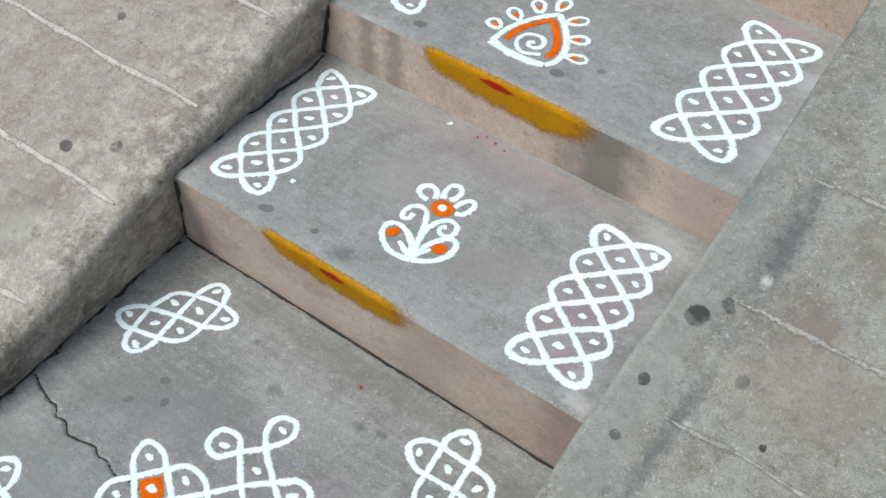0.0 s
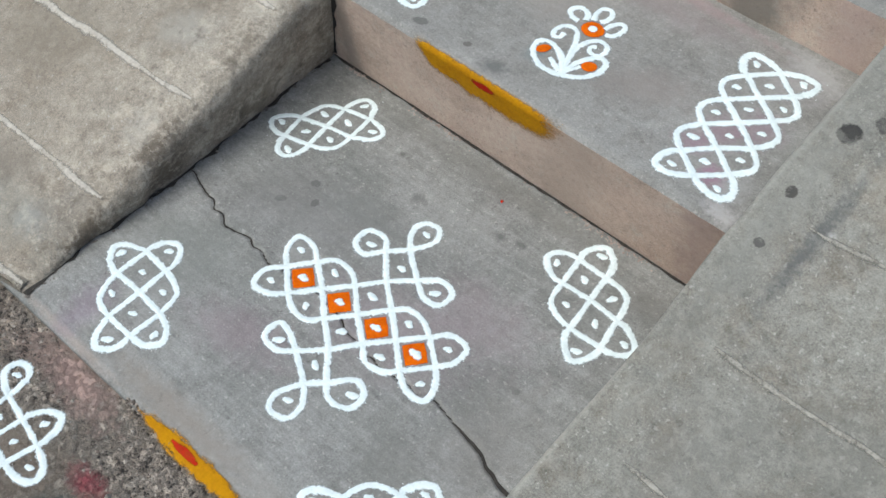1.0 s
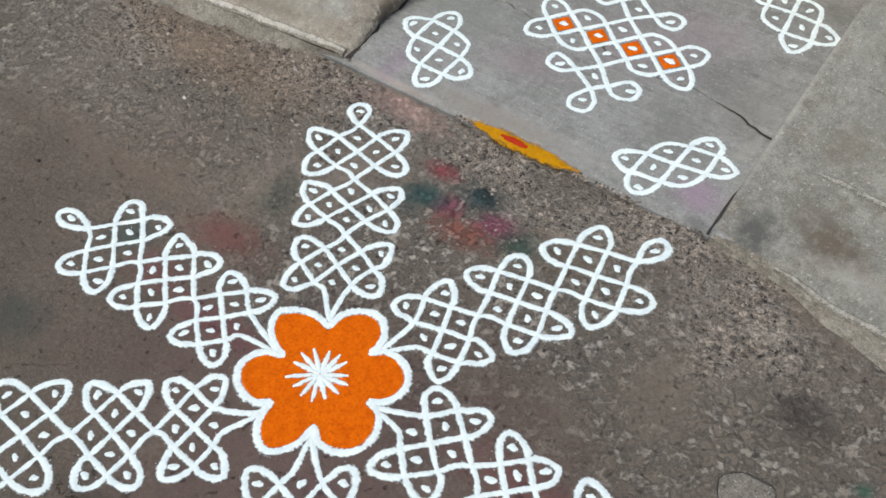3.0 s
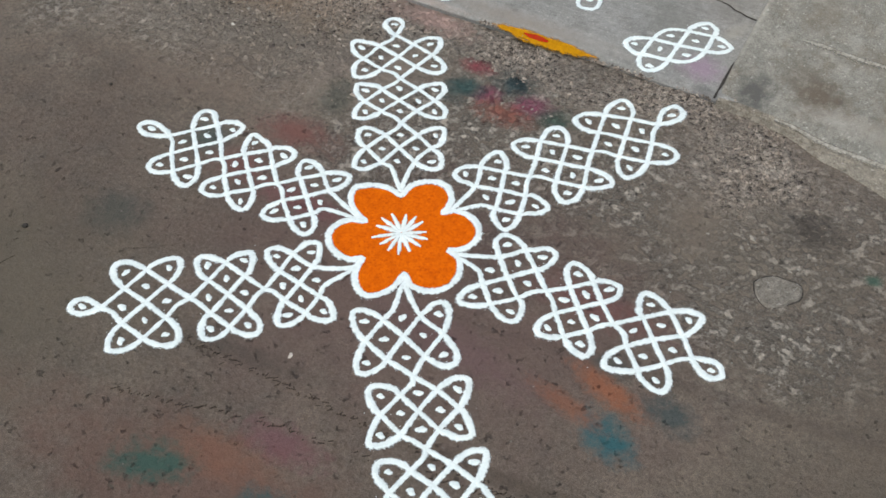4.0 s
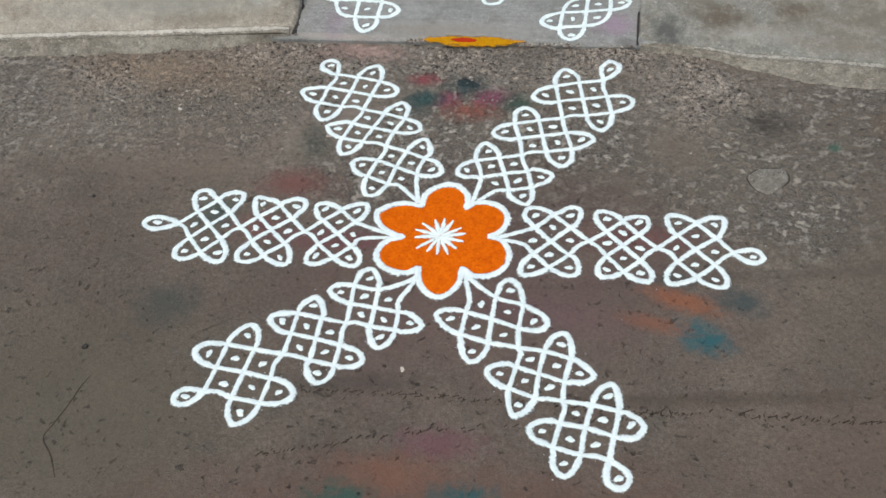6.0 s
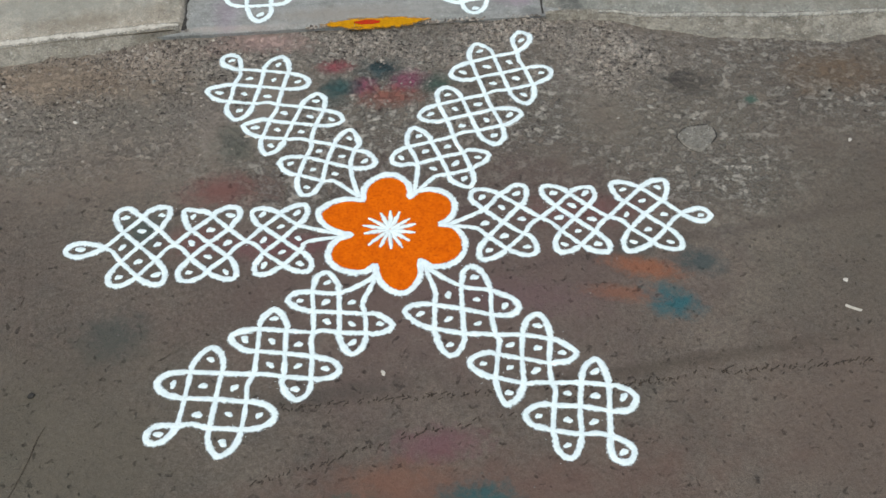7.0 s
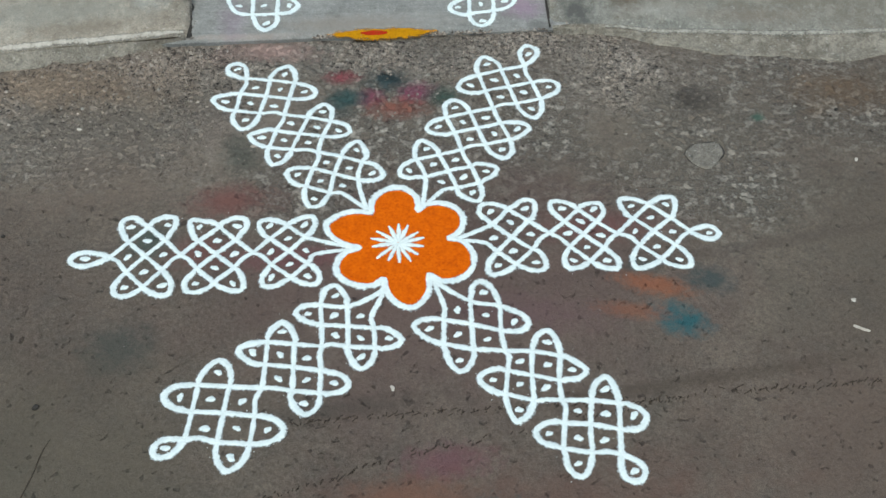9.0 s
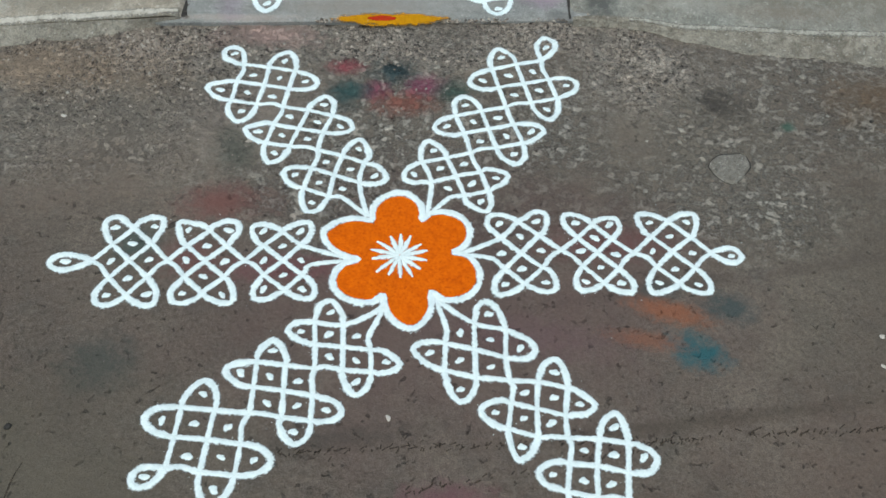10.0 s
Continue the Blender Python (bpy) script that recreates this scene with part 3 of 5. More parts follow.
def part(name, me, parent=None, label=""):
    ob = new(name, me)
    if parent:
        ob.parent = parent
    return tagged(ob, label)


def grid_faces(rows, cols, closed=False):
    out = []
    for r in range(rows - 1):
        for c in range(cols - 1 if not closed else cols):
            d = (c + 1) % cols
            out.append((r * cols + c, r * cols + d, (r + 1) * cols + d, (r + 1) * cols + c))
    return out


def sheet(name, xs, ys, height, mat):
    x, y = np.meshgrid(np.asarray(xs, float), np.asarray(ys, float))
    v = np.stack([x.ravel(), y.ravel(), np.asarray(height(x, y)).ravel()], 1)
    return mesh_of(name, v, grid_faces(len(ys), len(xs)), mat)


def spline(points, closed=False, step=0.0035):
    """A smooth line through the points of the plan, in even steps."""
    p = np.asarray(points, float)
    p = np.vstack([p[-1], p, p[0], p[1]]) if closed else np.vstack([2 * p[0] - p[1], p, 2 * p[-1] - p[-2]])
    out = []
    for a, b, c, d in zip(p, p[1:], p[2:], p[3:]):
        k = np.linspace(0, 1, 14, endpoint=False)[:, None]
        out.append(0.5 * (2 * b + (c - a) * k + (2 * a - 5 * b + 4 * c - d) * k**2 + (3 * b - a - 3 * c + d) * k**3))
    out = np.vstack(out + [p[-2][None]])
    length = np.r_[0, np.cumsum(np.linalg.norm(np.diff(out[:, :2], axis=0), axis=1))]
    at = np.linspace(0, length[-1], max(4, int(length[-1] / step)))
    return np.stack([np.interp(at, length, out[:, n]) for n in range(p.shape[1])], 1)


class Strokes:
    """Lines of powder on a surface, gathered into one mesh."""

    def __init__(self, height, seed):
        self.height, self.rng = height, np.random.default_rng(seed)
        self.v, self.f, self.uv, self.lines = [], [], [], []

    def add(self, points, width, closed=False, taper=0.0, thick=0.0016, lift=0.0006, raw=False):
        line = np.asarray(points, float) if raw else spline(points, closed)
        swell = line[:, 2] if line.shape[1] == 3 else 1.0
        line = line[:, :2]
        n = len(line)
        way = np.gradient(line, axis=0)
        if closed:
            way[0] = way[-1] = line[1] - line[-2]
        way /= np.linalg.norm(way, axis=1, keepdims=True) + 1e-9
        side = np.stack([-way[:, 1], way[:, 0]], 1)
        s = self.rng.random() * 50
        along = np.arange(n) * 0.0035
        wide = width * swell * (1 + 0.13 * vnoise(along, 0 * along + s, 0.03) + 0.10 * vnoise(along, 0 * along + s + 3, 0.009))
        if closed:
            k = min(12, n // 3)
            f = np.linspace(0, 1, k)
            wide[-k:] = wide[-k:] * (1 - f) + wide[0] * f
        if taper:
            ends = np.minimum(np.arange(n), np.arange(n)[::-1]) * 0.0035
            wide = wide * (0.45 + 0.55 * np.clip(ends / taper, 0, 1))
        self.lines.append((line, wide))
        start = len(self.v) and sum(len(a) for a in self.v)
        rows = []
        for k, h in ((-0.78, -0.0003), (-0.48, 0.35), (-0.18, 0.95), (0.18, 1.0), (0.48, 0.35), (0.78, -0.0003)):
            xy = line + side * (wide * k)[:, None]
            z = self.height(xy[:, 0], xy[:, 1]) + lift + (thick * h if h > 0 else h)
            rows.append(np.column_stack([xy, z]))
        v = np.stack(rows, 1).reshape(-1, 3)
        uv = np.tile(np.array([[0, 0], [0, 0.38], [0, 0.92], [0, 0.92], [0, 0.38], [0, 0]], float), (n, 1))
        self.v.append(v)
        self.uv.append(uv)
        self.f += [tuple(start + i for i in q) for q in grid_faces(n, 6)]
        return self

    def mesh(self, name, mat):
        return mesh_of(name, np.vstack(self.v), self.f, mat, uv=np.vstack(self.uv))


def blob(name, long, wide, mat, seed, high=0.0018):
    """A pinch of powder, an uneven low mound."""
    r = np.random.default_rng(seed)
    n, v, uv = 14, [], []
    turn = np.arange(n) * 2 * math.pi / n
    wob = 1 + 0.16 * np.sin(turn * 2 + r.random() * 6) + 0.10 * np.sin(turn * 3 + r.random() * 6) + 0.06 * r.standard_normal(n)
    for k, h, e in ((1.3, -0.0004, 0.0), (0.95, 0.45, 0.5), (0.45, 0.95, 1)):
        for a, w in zip(turn, wob):
            v.append((long * k * w * math.cos(a), wide * k * w * math.sin(a), high * h if h > 0 else h))
            uv.append((0, e))
    v.append((0, 0, high))
    uv.append((0, 1))
    f = grid_faces(3, n, True) + [(2 * n + i, 2 * n + (i + 1) % n, 3 * n) for i in range(n)]
    return mesh_of(name, v, f, mat, uv=uv)


def filled(name, outline, height, mat, rings=10, thick=0.0012, lift=0.0005):
    """A patch of powder within an outline round its middle."""
    o = np.asarray(outline, float)
    mid, n = o.mean(0), len(outline)
    v, uv = [], []
    for k in np.linspace(1, 0.06, rings):
        xy = mid + (o - mid) * k
        z = height(xy[:, 0], xy[:, 1]) + lift + (thick if k < 0.97 else -0.0003)
        v.append(np.column_stack([xy, z]))
        uv += [(0, 1.0 if k < 0.97 else 0.0)] * n
    v = np.vstack(v)
    f = grid_faces(rings, n, True) + [tuple((rings - 1) * n + i for i in range(n))]
    return mesh_of(name, v, f, mat, uv=uv)


# ---- ground, ramps and steps ----
def graded(lo, hi, fine, far):
    mid = list(np.arange(lo, hi + fine / 2, fine))
    out, step = [], fine
    a = b = 0.0
    low, high = [], []
    while mid[0] - a > -far:
        step *= 1.35
        a += step
        low.append(mid[0] - a)
        b += step
        high.append(mid[-1] + b)
    return low[::-1] + mid + high


gx, gy = graded(-1.25, 1.35, 0.006, 70.0), graded(-1.0, 0.62, 0.006, 70.0)
ground_mesh = sheet("ground", gx, gy, ground_z, GROUND)
gravel_layer = ground_mesh.attributes.new("gravel", "FLOAT", "POINT")
gxx, gyy = np.meshgrid(gx, gy)
gravel_layer.data.foreach_set("value", rough_zone(gxx.ravel(), gyy.ravel()).astype(np.float32))
crust_layer = ground_mesh.attributes.new("crust", "FLOAT", "POINT")
crust_layer.data.foreach_set("value", crust_zone(gxx.ravel(), gyy.ravel()).astype(np.float32))
ground = tagged(new("ground", ground_mesh), "brown worn earth and asphalt with faded powder stains", "ground", kind="structure")

CRACK = spline([(-0.50, 0.915), (-0.42, 0.91), (-0.341, 0.888), (-0.29, 0.873), (-0.24, 0.877), (-0.18, 0.868), (-0.085, 0.876), (-0.008, 0.862), (0.04, 0.85), (0.11, 0.851), (0.167, 0.858), (0.213, 0.856), (0.265, 0.845), (0.308, 0.826), (0.37, 0.81)], step=0.004)
CRACK = CRACK + np.stack([0.004 * vnoise(CRACK[:, 0], CRACK[:, 1], 0.02, 11), 0.006 * vnoise(CRACK[:, 0], CRACK[:, 1], 0.017, 12)], 1)


def crack_depth(x, y):
    line = np.interp(x, CRACK[:, 0], CRACK[:, 1])
    wide = 0.0034 + 0.0016 * vnoise(x, 0 * x, 0.05, 13) + 0.003 * step_up(x, 0.22, 0.34)
    return np.clip(1 - np.abs(y - line) / wide, 0, 1) * 0.010


def solid_sheet(name, xs, ys, height, mat, bottom):
    """A slab: its top, with front, back and side faces down to the bottom."""
    x, y = np.meshgrid(np.asarray(xs, float), np.asarray(ys, float))
    top = np.stack([x.ravel(), y.ravel(), np.asarray(height(x, y)).ravel()], 1)
    rows, cols = len(ys), len(xs)
    f = grid_faces(rows, cols)
    rim = [c for c in range(cols)] + [r * cols + cols - 1 for r in range(1, rows)] + [(rows - 1) * cols + c for c in range(cols - 2, -1, -1)] + [r * cols for r in range(rows - 2, 0, -1)]
    low = top[rim].copy()
    low[:, 2] = bottom
    n, base = len(rim), len(top)
    f += [(rim[i], base + i, base + (i + 1) % n, rim[(i + 1) % n]) for i in range(n)]
    me = mesh_of(name, np.vstack([top, low]), f, mat, smooth=False)
    me.polygons.foreach_set("use_smooth", [i < (rows - 1) * (cols - 1) for i in range(len(f))])
    return me


def front_wear(x):
    return 0.004 * vnoise(x, 0 * x, 0.06, 14) + 0.002 * vnoise(x, 0 * x, 0.02, 15)


def landing_top(x, y):
    lip = 0.006 * (1 - step_up(y, 0.566, 0.582))
    return landing_z(x, y) - crack_depth(x, y) - lip


def landing_mesh():
    xs, ys = np.arange(-0.500, 0.402, 0.004), np.r_[0.566, np.arange(0.570, 1.29, 0.003)]
    me = solid_sheet("landing", xs, ys, landing_top, LANDING, -0.05)
    return me


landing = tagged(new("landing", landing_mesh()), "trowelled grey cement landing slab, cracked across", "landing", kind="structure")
soil_line = Strokes(lambda x, y: landing_z(x, y) - 0.0062, 3).add(np.column_stack([CRACK, 0.72 + 0.3 * vnoise(CRACK[:, 0], CRACK[:, 1], 0.03, 70) + 0.55 * step_up(CRACK[:, 0], 0.2, 0.32)]), 0.0058, thick=0.001, raw=True)
part("crack", soil_line.mesh("crack", SOIL_AND_SHADE), landing, "dark open crack filled with soil")


def step_mesh(y0, y1, z, mat, lean):
    """A tread with a rounded worn nose over it; y0 is the nose, y1 the next riser."""
    xs = np.arange(-0.520, 0.412, 0.008)
    ys = np.r_[y0, y0 + 0.003, y0 + 0.008, np.arange(y0 + 0.016, y1 + 0.03, 0.012)]

    def height(x, y):
        wear = front_wear(x + y0)
        drop = 0.007 * (1 - step_up(y, y0, y0 + 0.009 + 0.5 * np.abs(wear)))
        return z(x, y) - drop - 0.3 * np.abs(wear) * (1 - step_up(y, y0, y0 + 0.02))

    return sheet("tread", xs, ys, height, mat)


def riser_mesh(y_low, z_low, y_top, z_top, name):
    xs, ks = np.arange(-0.520, 0.412, 0.008), np.linspace(0, 1, 22)
    v = []
    for k in ks:
        y = y_low + (y_top - y_low) * k + 0.0012 * vnoise(xs, 0 * xs + k * 0.2, 0.05, 16)
        v.append(np.column_stack([xs, y, np.full(len(xs), z_low + (z_top - z_low) * k)]))
    return mesh_of(name, np.vstack(v), [q[::-1] for q in grid_faces(len(ks), len(xs))][::1], RISER)


def make_step(name, y_low, z_low, y_top, y_back, z, z_top):
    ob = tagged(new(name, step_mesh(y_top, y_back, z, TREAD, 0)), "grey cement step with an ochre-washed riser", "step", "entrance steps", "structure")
    part("riser", riser_mesh(y_low, z_low, y_top, z_top - 0.0066, "riser"), ob, "ochre-washed riser, scuffed and stained")
    return ob


step_1 = make_step("step_1", 1.276, 0.0, 1.242, 1.64, tread_two_z, 0.2205)
step_2 = make_step("step_2", 1.645, 0.20, 1.638, 2.10, tread_three_z, 0.3455)
step_3 = make_step("step_3", 2.105, 0.33, 2.095, 3.4, lambda x, y: 0.485 + 0 * x, 0.485)


def left_slope(x, y):
    return np.where(y < 2.1, 0.020 + 0.357 * (y - 0.566), 0.020 + 0.357 * 1.534) + 0.0016 * vnoise(x, y, 0.10, 17) + 0.0006 * vnoise(x, y, 0.03, 18) + (0.0036 * vnoise(x, y, 0.028, 61) + 0.0022 * vnoise(x, y, 0.013, 62) - 0.001) * step_up(x + 0.02 * vnoise(y, x, 0.07, 63), -0.50, -0.43)


def right_slope(x, y):
    return np.where(y < 2.1, 0.004 + 0.366 * (y - 0.566), 0.004 + 0.366 * 1.534) + 0.0014 * vnoise(x, y, 0.10, 19) + 0.0005 * vnoise(x, y, 0.03, 20) - 0.02 * step_up(x, 0.5, 1.0) * (1 - step_up(y, 0.566, 0.75)) - 0.008 * step_up(x + 0.006 * vnoise(y, x, 0.06, 43), 0.452, 0.462) * step_up(y, 1.27, 1.30) * (1 - 0.7 * step_up(x, 0.484, 0.494))


def left_edge(y):
    return -0.404 - 0.014 * (1 - step_up(y, 0.6, 1.3)) + 0.004 * vnoise(y, 0 * y, 0.09, 21) + 0.0022 * vnoise(y, 0 * y, 0.025, 22)


def right_edge(y):
    return 0.352 + 0.022 * step_up(y, 0.58, 1.1) + 0.014 * step_up(y, 1.2, 1.65) + 0.0015 * vnoise(y, 0 * y, 0.07, 23) + 0.0008 * vnoise(y, 0 * y, 0.02, 24)


def left_front(x):
    return 0.574 + 0.085 * (np.clip(x, -1.2, -0.42) + 0.42) + 0.003 * vnoise(x, 0 * x, 0.06, 41)


def right_front(x):
    return 0.562 - 0.030 * step_up(x, 0.42, 0.62) + 0.003 * vnoise(x, 0 * x, 0.06, 42)


def ramp_mesh(name, slope, edge, outward, round_by, mat):
    """A sloping cement ramp beside the steps: worn inner edge, upright inner face, far side out of view."""
    ys = np.r_[0.566, np.arange(0.572, 2.1, 0.0065), 2.1, 2.4, 3.4]
    front = left_front if outward < 0 else right_front
    profile = [(0.0, None), (0.0, -1.0), (0.06, -0.55), (0.22, -0.25), (0.5, -0.09), (0.9, -0.015)]
    far = [0.0]
    while far[-1] < 2.2:
        far.append(far[-1] + min(0.007 * 1.06 ** len(far), 0.022 if far[-1] < 1.2 else 0.2))
    rows = []
    for y in ys:
        e = float(edge(np.array(y)))
        row = []
        batter = 0.2 * (float(slope(np.array(e), np.array(y))) + 0.06) if outward < 0 else 0.0
        if outward < 0:
            top = float(slope(np.array(e), np.array(y))) - 0.8 * round_by
            for k in np.linspace(0, 0.97, 9):
                rough = 0.0020 * float(vnoise(y, k * top, 0.03, 64)) + 0.0012 * float(vnoise(y, k * top, 0.012, 65))
                row.append((e - batter * (1 - k) + rough * (0.4 + k), y, -0.06 + (max(top, -0.06) + 0.06) * k))
        for k, drop in profile[1 if outward < 0 else 0:]:
            x = e - batter if drop is None else e + outward * round_by * k * (1 + 0.35 * float(vnoise(y, k, 0.05, 44)))
            z = -0.06 if drop is None else float(slope(np.array(x), np.array(y))) + drop * round_by * 0.8
            row.append((x, y, max(z, -0.06)))
        for d in far:
            x = e + outward * (round_by * 1.25 + d)
            row.append((x, y, float(slope(np.array(x), np.array(y)))))
        row.append((row[-1][0], y, -0.06))
        rows.append([(x, y + (float(front(np.array(x))) - 0.566) * max(0.0, 1 - (y - 0.566) / 0.12), z) for x, y, z in row])
    cols = len(rows[0])
    v = [p for r in rows for p in r] + [(p[0], p[1], -0.06) for p in rows[0]]
    v += [(p[0], p[1], -0.06) for p in rows[-1]]
    f = grid_faces(len(rows), cols)
    base = len(rows) * cols
    last, under = base - cols, base + cols
    f += [(under + i, under + i + 1, last + i + 1, last + i) for i in range(cols - 1)]
    f += [(i, i + 1, base + i + 1, base + i) for i in range(cols - 1)]
    if outward < 0:
        f = [q[::-1] for q in f]
    return mesh_of(name, v, f, mat)


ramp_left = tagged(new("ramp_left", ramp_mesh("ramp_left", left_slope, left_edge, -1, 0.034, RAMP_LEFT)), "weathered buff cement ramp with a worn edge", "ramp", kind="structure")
ramp_right = tagged(new("ramp_right", ramp_mesh("ramp_right", right_slope, right_edge, 1, 0.012, RAMP_RIGHT)), "stained grey cement ramp flush along the steps", "ramp", kind="structure")


def ridge(y, x0, x1, slope, wide, thick, seed, parent, label, lean=0.0, mat=None):
    xs = np.linspace(x0, x1, 60)
    ys = y + lean * (xs - x0) + 0.004 * vnoise(xs, 0 * xs + y, 0.08, seed)
    s = Strokes(slope, seed)
    swell = np.clip(1.0 + 0.45 * vnoise(xs, 0 * xs + y, 0.06, seed + 1) + 0.25 * vnoise(xs, 0 * xs + y, 0.02, seed + 2), 0.3, 1.5)
    s.add(np.column_stack([xs, ys, swell]), wide, thick=thick, lift=0.0004, taper=0.03)
    part("joint", s.mesh("joint", mat or JOINT), parent, label)


for k, y in enumerate((0.748, 0.944, 1.135, 1.327, 1.52, 1.71)):
    ridge(y, -0.43, -1.6, left_slope, 0.0105, 0.0030, 30 + k, ramp_left, "pale raised mortar line", 0.03 * (k < 2))
front_xs = np.linspace(-0.43, -1.8, 80)
front_line = Strokes(lambda x, y: left_slope(x, y + 0.566 - left_front(x)) + 0.0022, 52).add(np.column_stack([front_xs, left_front(front_xs) + 0.008]), 0.0125, thick=0.0022, taper=0.05)
part("joint", front_line.mesh("joint", JOINT), ramp_left, "worn raised mortar line along the foot")
right_xs = np.linspace(0.47, 1.8, 90)
right_line = Strokes(lambda x, y: right_slope(x, y + 0.566 - right_front(x)) + 0.0022, 55).add(np.column_stack([right_xs, right_front(right_xs) + 0.008]), 0.0110, thick=0.002, taper=0.08)
part("joint", right_line.mesh("joint", WORN_JOINT), ramp_right, "worn mortar line along the foot")
for k, y in enumerate((0.735, 0.905, 1.085, 1.285, 1.465, 1.672)):
    ridge(y, 0.455, 1.7, right_slope, 0.0080, 0.0022, 40 + k, ramp_right, "worn mortar line", mat=WORN_JOINT)


def apron(name, x0, x1, parent):
    """The thin ragged skirt of cement where a ramp runs out on the ground."""
    xs = np.linspace(x0, x1, 320)
    side = left_front if x0 < 0 else right_front
    line, slope = side(xs), left_slope if x0 < 0 else right_slope
    reach = (0.030 if x0 < 0 else 0.056) + 0.013 * vnoise(xs, 0 * xs, 0.13, 25) + 0.009 * vnoise(xs, 0 * xs, 0.035, 26) + 0.004 * vnoise(xs, 0 * xs, 0.012, 66)
    reach = reach * (0.12 + 0.88 * step_up(np.abs(xs) + 0.03 * vnoise(xs, 0 * xs, 0.03, 45), 0.45, 0.66 if x0 < 0 else 0.90))
    rows = []
    for k, h in ((1.0, -0.004), (0.96, 0.0015), (0.75, 0.003), (0.52, 0.005), (0.30, 0.010), (0.12, 0.016)):
        y = line - reach * k
        rows.append(np.column_stack([xs, y, ground_z(xs, y) + h]))
    bead = step_up(np.abs(xs), 0.46, 0.60) * np.clip(0.8 + 0.5 * vnoise(xs, 0 * xs, 0.05, 71), 0.2, 1.2)
    for off, up in ((0.001, 0.0004), (0.005, 0.0030), (0.010, 0.0030), (0.015, 0.0006), (0.018, -0.002)):
        rows.append(np.column_stack([xs, line + off, slope(xs, 0.566 + off + 0 * xs) + up * (bead if up > 0 else 1)]))
    f = grid_faces(len(rows), len(xs))
    ob = part(name, mesh_of(name, np.vstack(rows), f, APRON), parent, "thin ragged cement skirt on the ground")
    return ob


apron("apron", -2.4, -0.43, ramp_left)
apron("apron", 0.357, 2.4, ramp_right)


def gap(name, path, wide, normal, parent, label):
    """An open dark joint along a corner, as an uneven strip of soil; path runs in space."""
    p = np.asarray(path, float)
    d = np.r_[0, np.cumsum(np.linalg.norm(np.diff(p, axis=0), axis=1))]
    at = np.arange(0, d[-1], 0.006)
    q = np.stack([np.interp(at, d, p[:, n]) for n in range(3)], 1)
    w = wide * (1 + 0.6 * vnoise(at, 0 * at + d[-1], 0.03, 27) + 0.3 * vnoise(at, 0 * at, 0.012, 28))
    nrm = np.asarray(normal, float)
    rows = [q + np.outer(w * k, nrm) + off for k, off in ((-0.2, np.array([0, 0, 0.0])), (0.35, np.array([0.0004, -0.0004, 0.0006])), (1.0, np.array([0, 0, 0.0004])))]
    part(name, mesh_of(name, np.vstack(rows), grid_faces(3, len(q)), SOIL_AND_SHADE), parent, label)


def along(edge, y0, y1, z, side):
    ys = np.arange(y0, y1, 0.012)
    return np.column_stack([edge(ys) + side, ys, np.asarray(z(edge(ys), ys)) + 0.001])


def left_foot(z):
    """The line where the ramp's leaning face meets a surface of the height z."""
    return lambda y: left_edge(y) - 0.2 * np.maximum(left_slope(left_edge(y), y) - z, 0)


gap("gap", along(left_foot(0.02), 0.575, 1.27, landing_z, -0.005), 0.0125, (1, 0, 0), ramp_left, "dark gap between ramp and landing")
fork = along(left_foot(0.22), 1.25, 1.64, tread_two_z, 0.0)
fork[:, 0] += 0.016 * step_up(fork[:, 1], 1.36, 1.55) + 0.006 * vnoise(fork[:, 1], 0 * fork[:, 1], 0.05, 46) + 0.004 * vnoise(fork[:, 1], 0 * fork[:, 1], 0.017, 72)
gap("gap", fork, 0.0052, (1, 0, 0), ramp_left, "dark gap between ramp and step")
gap("gap", [(float(left_foot(z)(np.array(1.26))), y, z) for y, z in ((1.2690, 0.03), (1.2610, 0.08), (1.2535, 0.13), (1.2405, 0.208))], 0.0095, (1, 0, 0), ramp_left, "dark gap beside the riser")
gap("gap", [(float(left_foot(z)(np.array(1.64))) + 0.004, 1.6365 - 0.0004 * k, z) for k, z in enumerate((0.222, 0.26, 0.30, 0.337))], 0.008, (1, 0, 0), ramp_left, "dark gap beside the upper riser")


def right_side(y):
    return right_edge(y) - 0.004


gap("gap", along(right_side, 0.566, 0.68, landing_z, 0.0), 0.0045, (1, 0, 0), ramp_right, "dark gap at the landing's corner")
gap("gap", [(x, 1.2710, float(landing_z(np.array(x), np.array(1.26))) + 0.0012) for x in np.arange(-0.45, 0.37, 0.02)], 0.0040, (0, -1, 0), step_1, "dirt along the foot of the riser")


# ---- powder drawings ----
DOTS = [blob("dot", 0.0066, 0.0052, WHITE, 60 + k) for k in range(4)]
dot_rng = np.random.default_rng(11)


def put_dot(x, y, height, parent, size=1.0):
    ob = new("dot", DOTS[int(dot_rng.integers(4))])
    ob.parent = parent
    dx, dy = dot_rng.normal(0, 0.0012, 2)
    ob.matrix_local = Matrix.LocRotScale((x + dx, y + dy, float(height(np.array(x), np.array(y))) + 0.0007), Euler((0, 0, 0.5 + dot_rng.normal(0, 0.5))), Vector((1, 1, 1)) * size * (0.9 + 0.3 * dot_rng.random()))


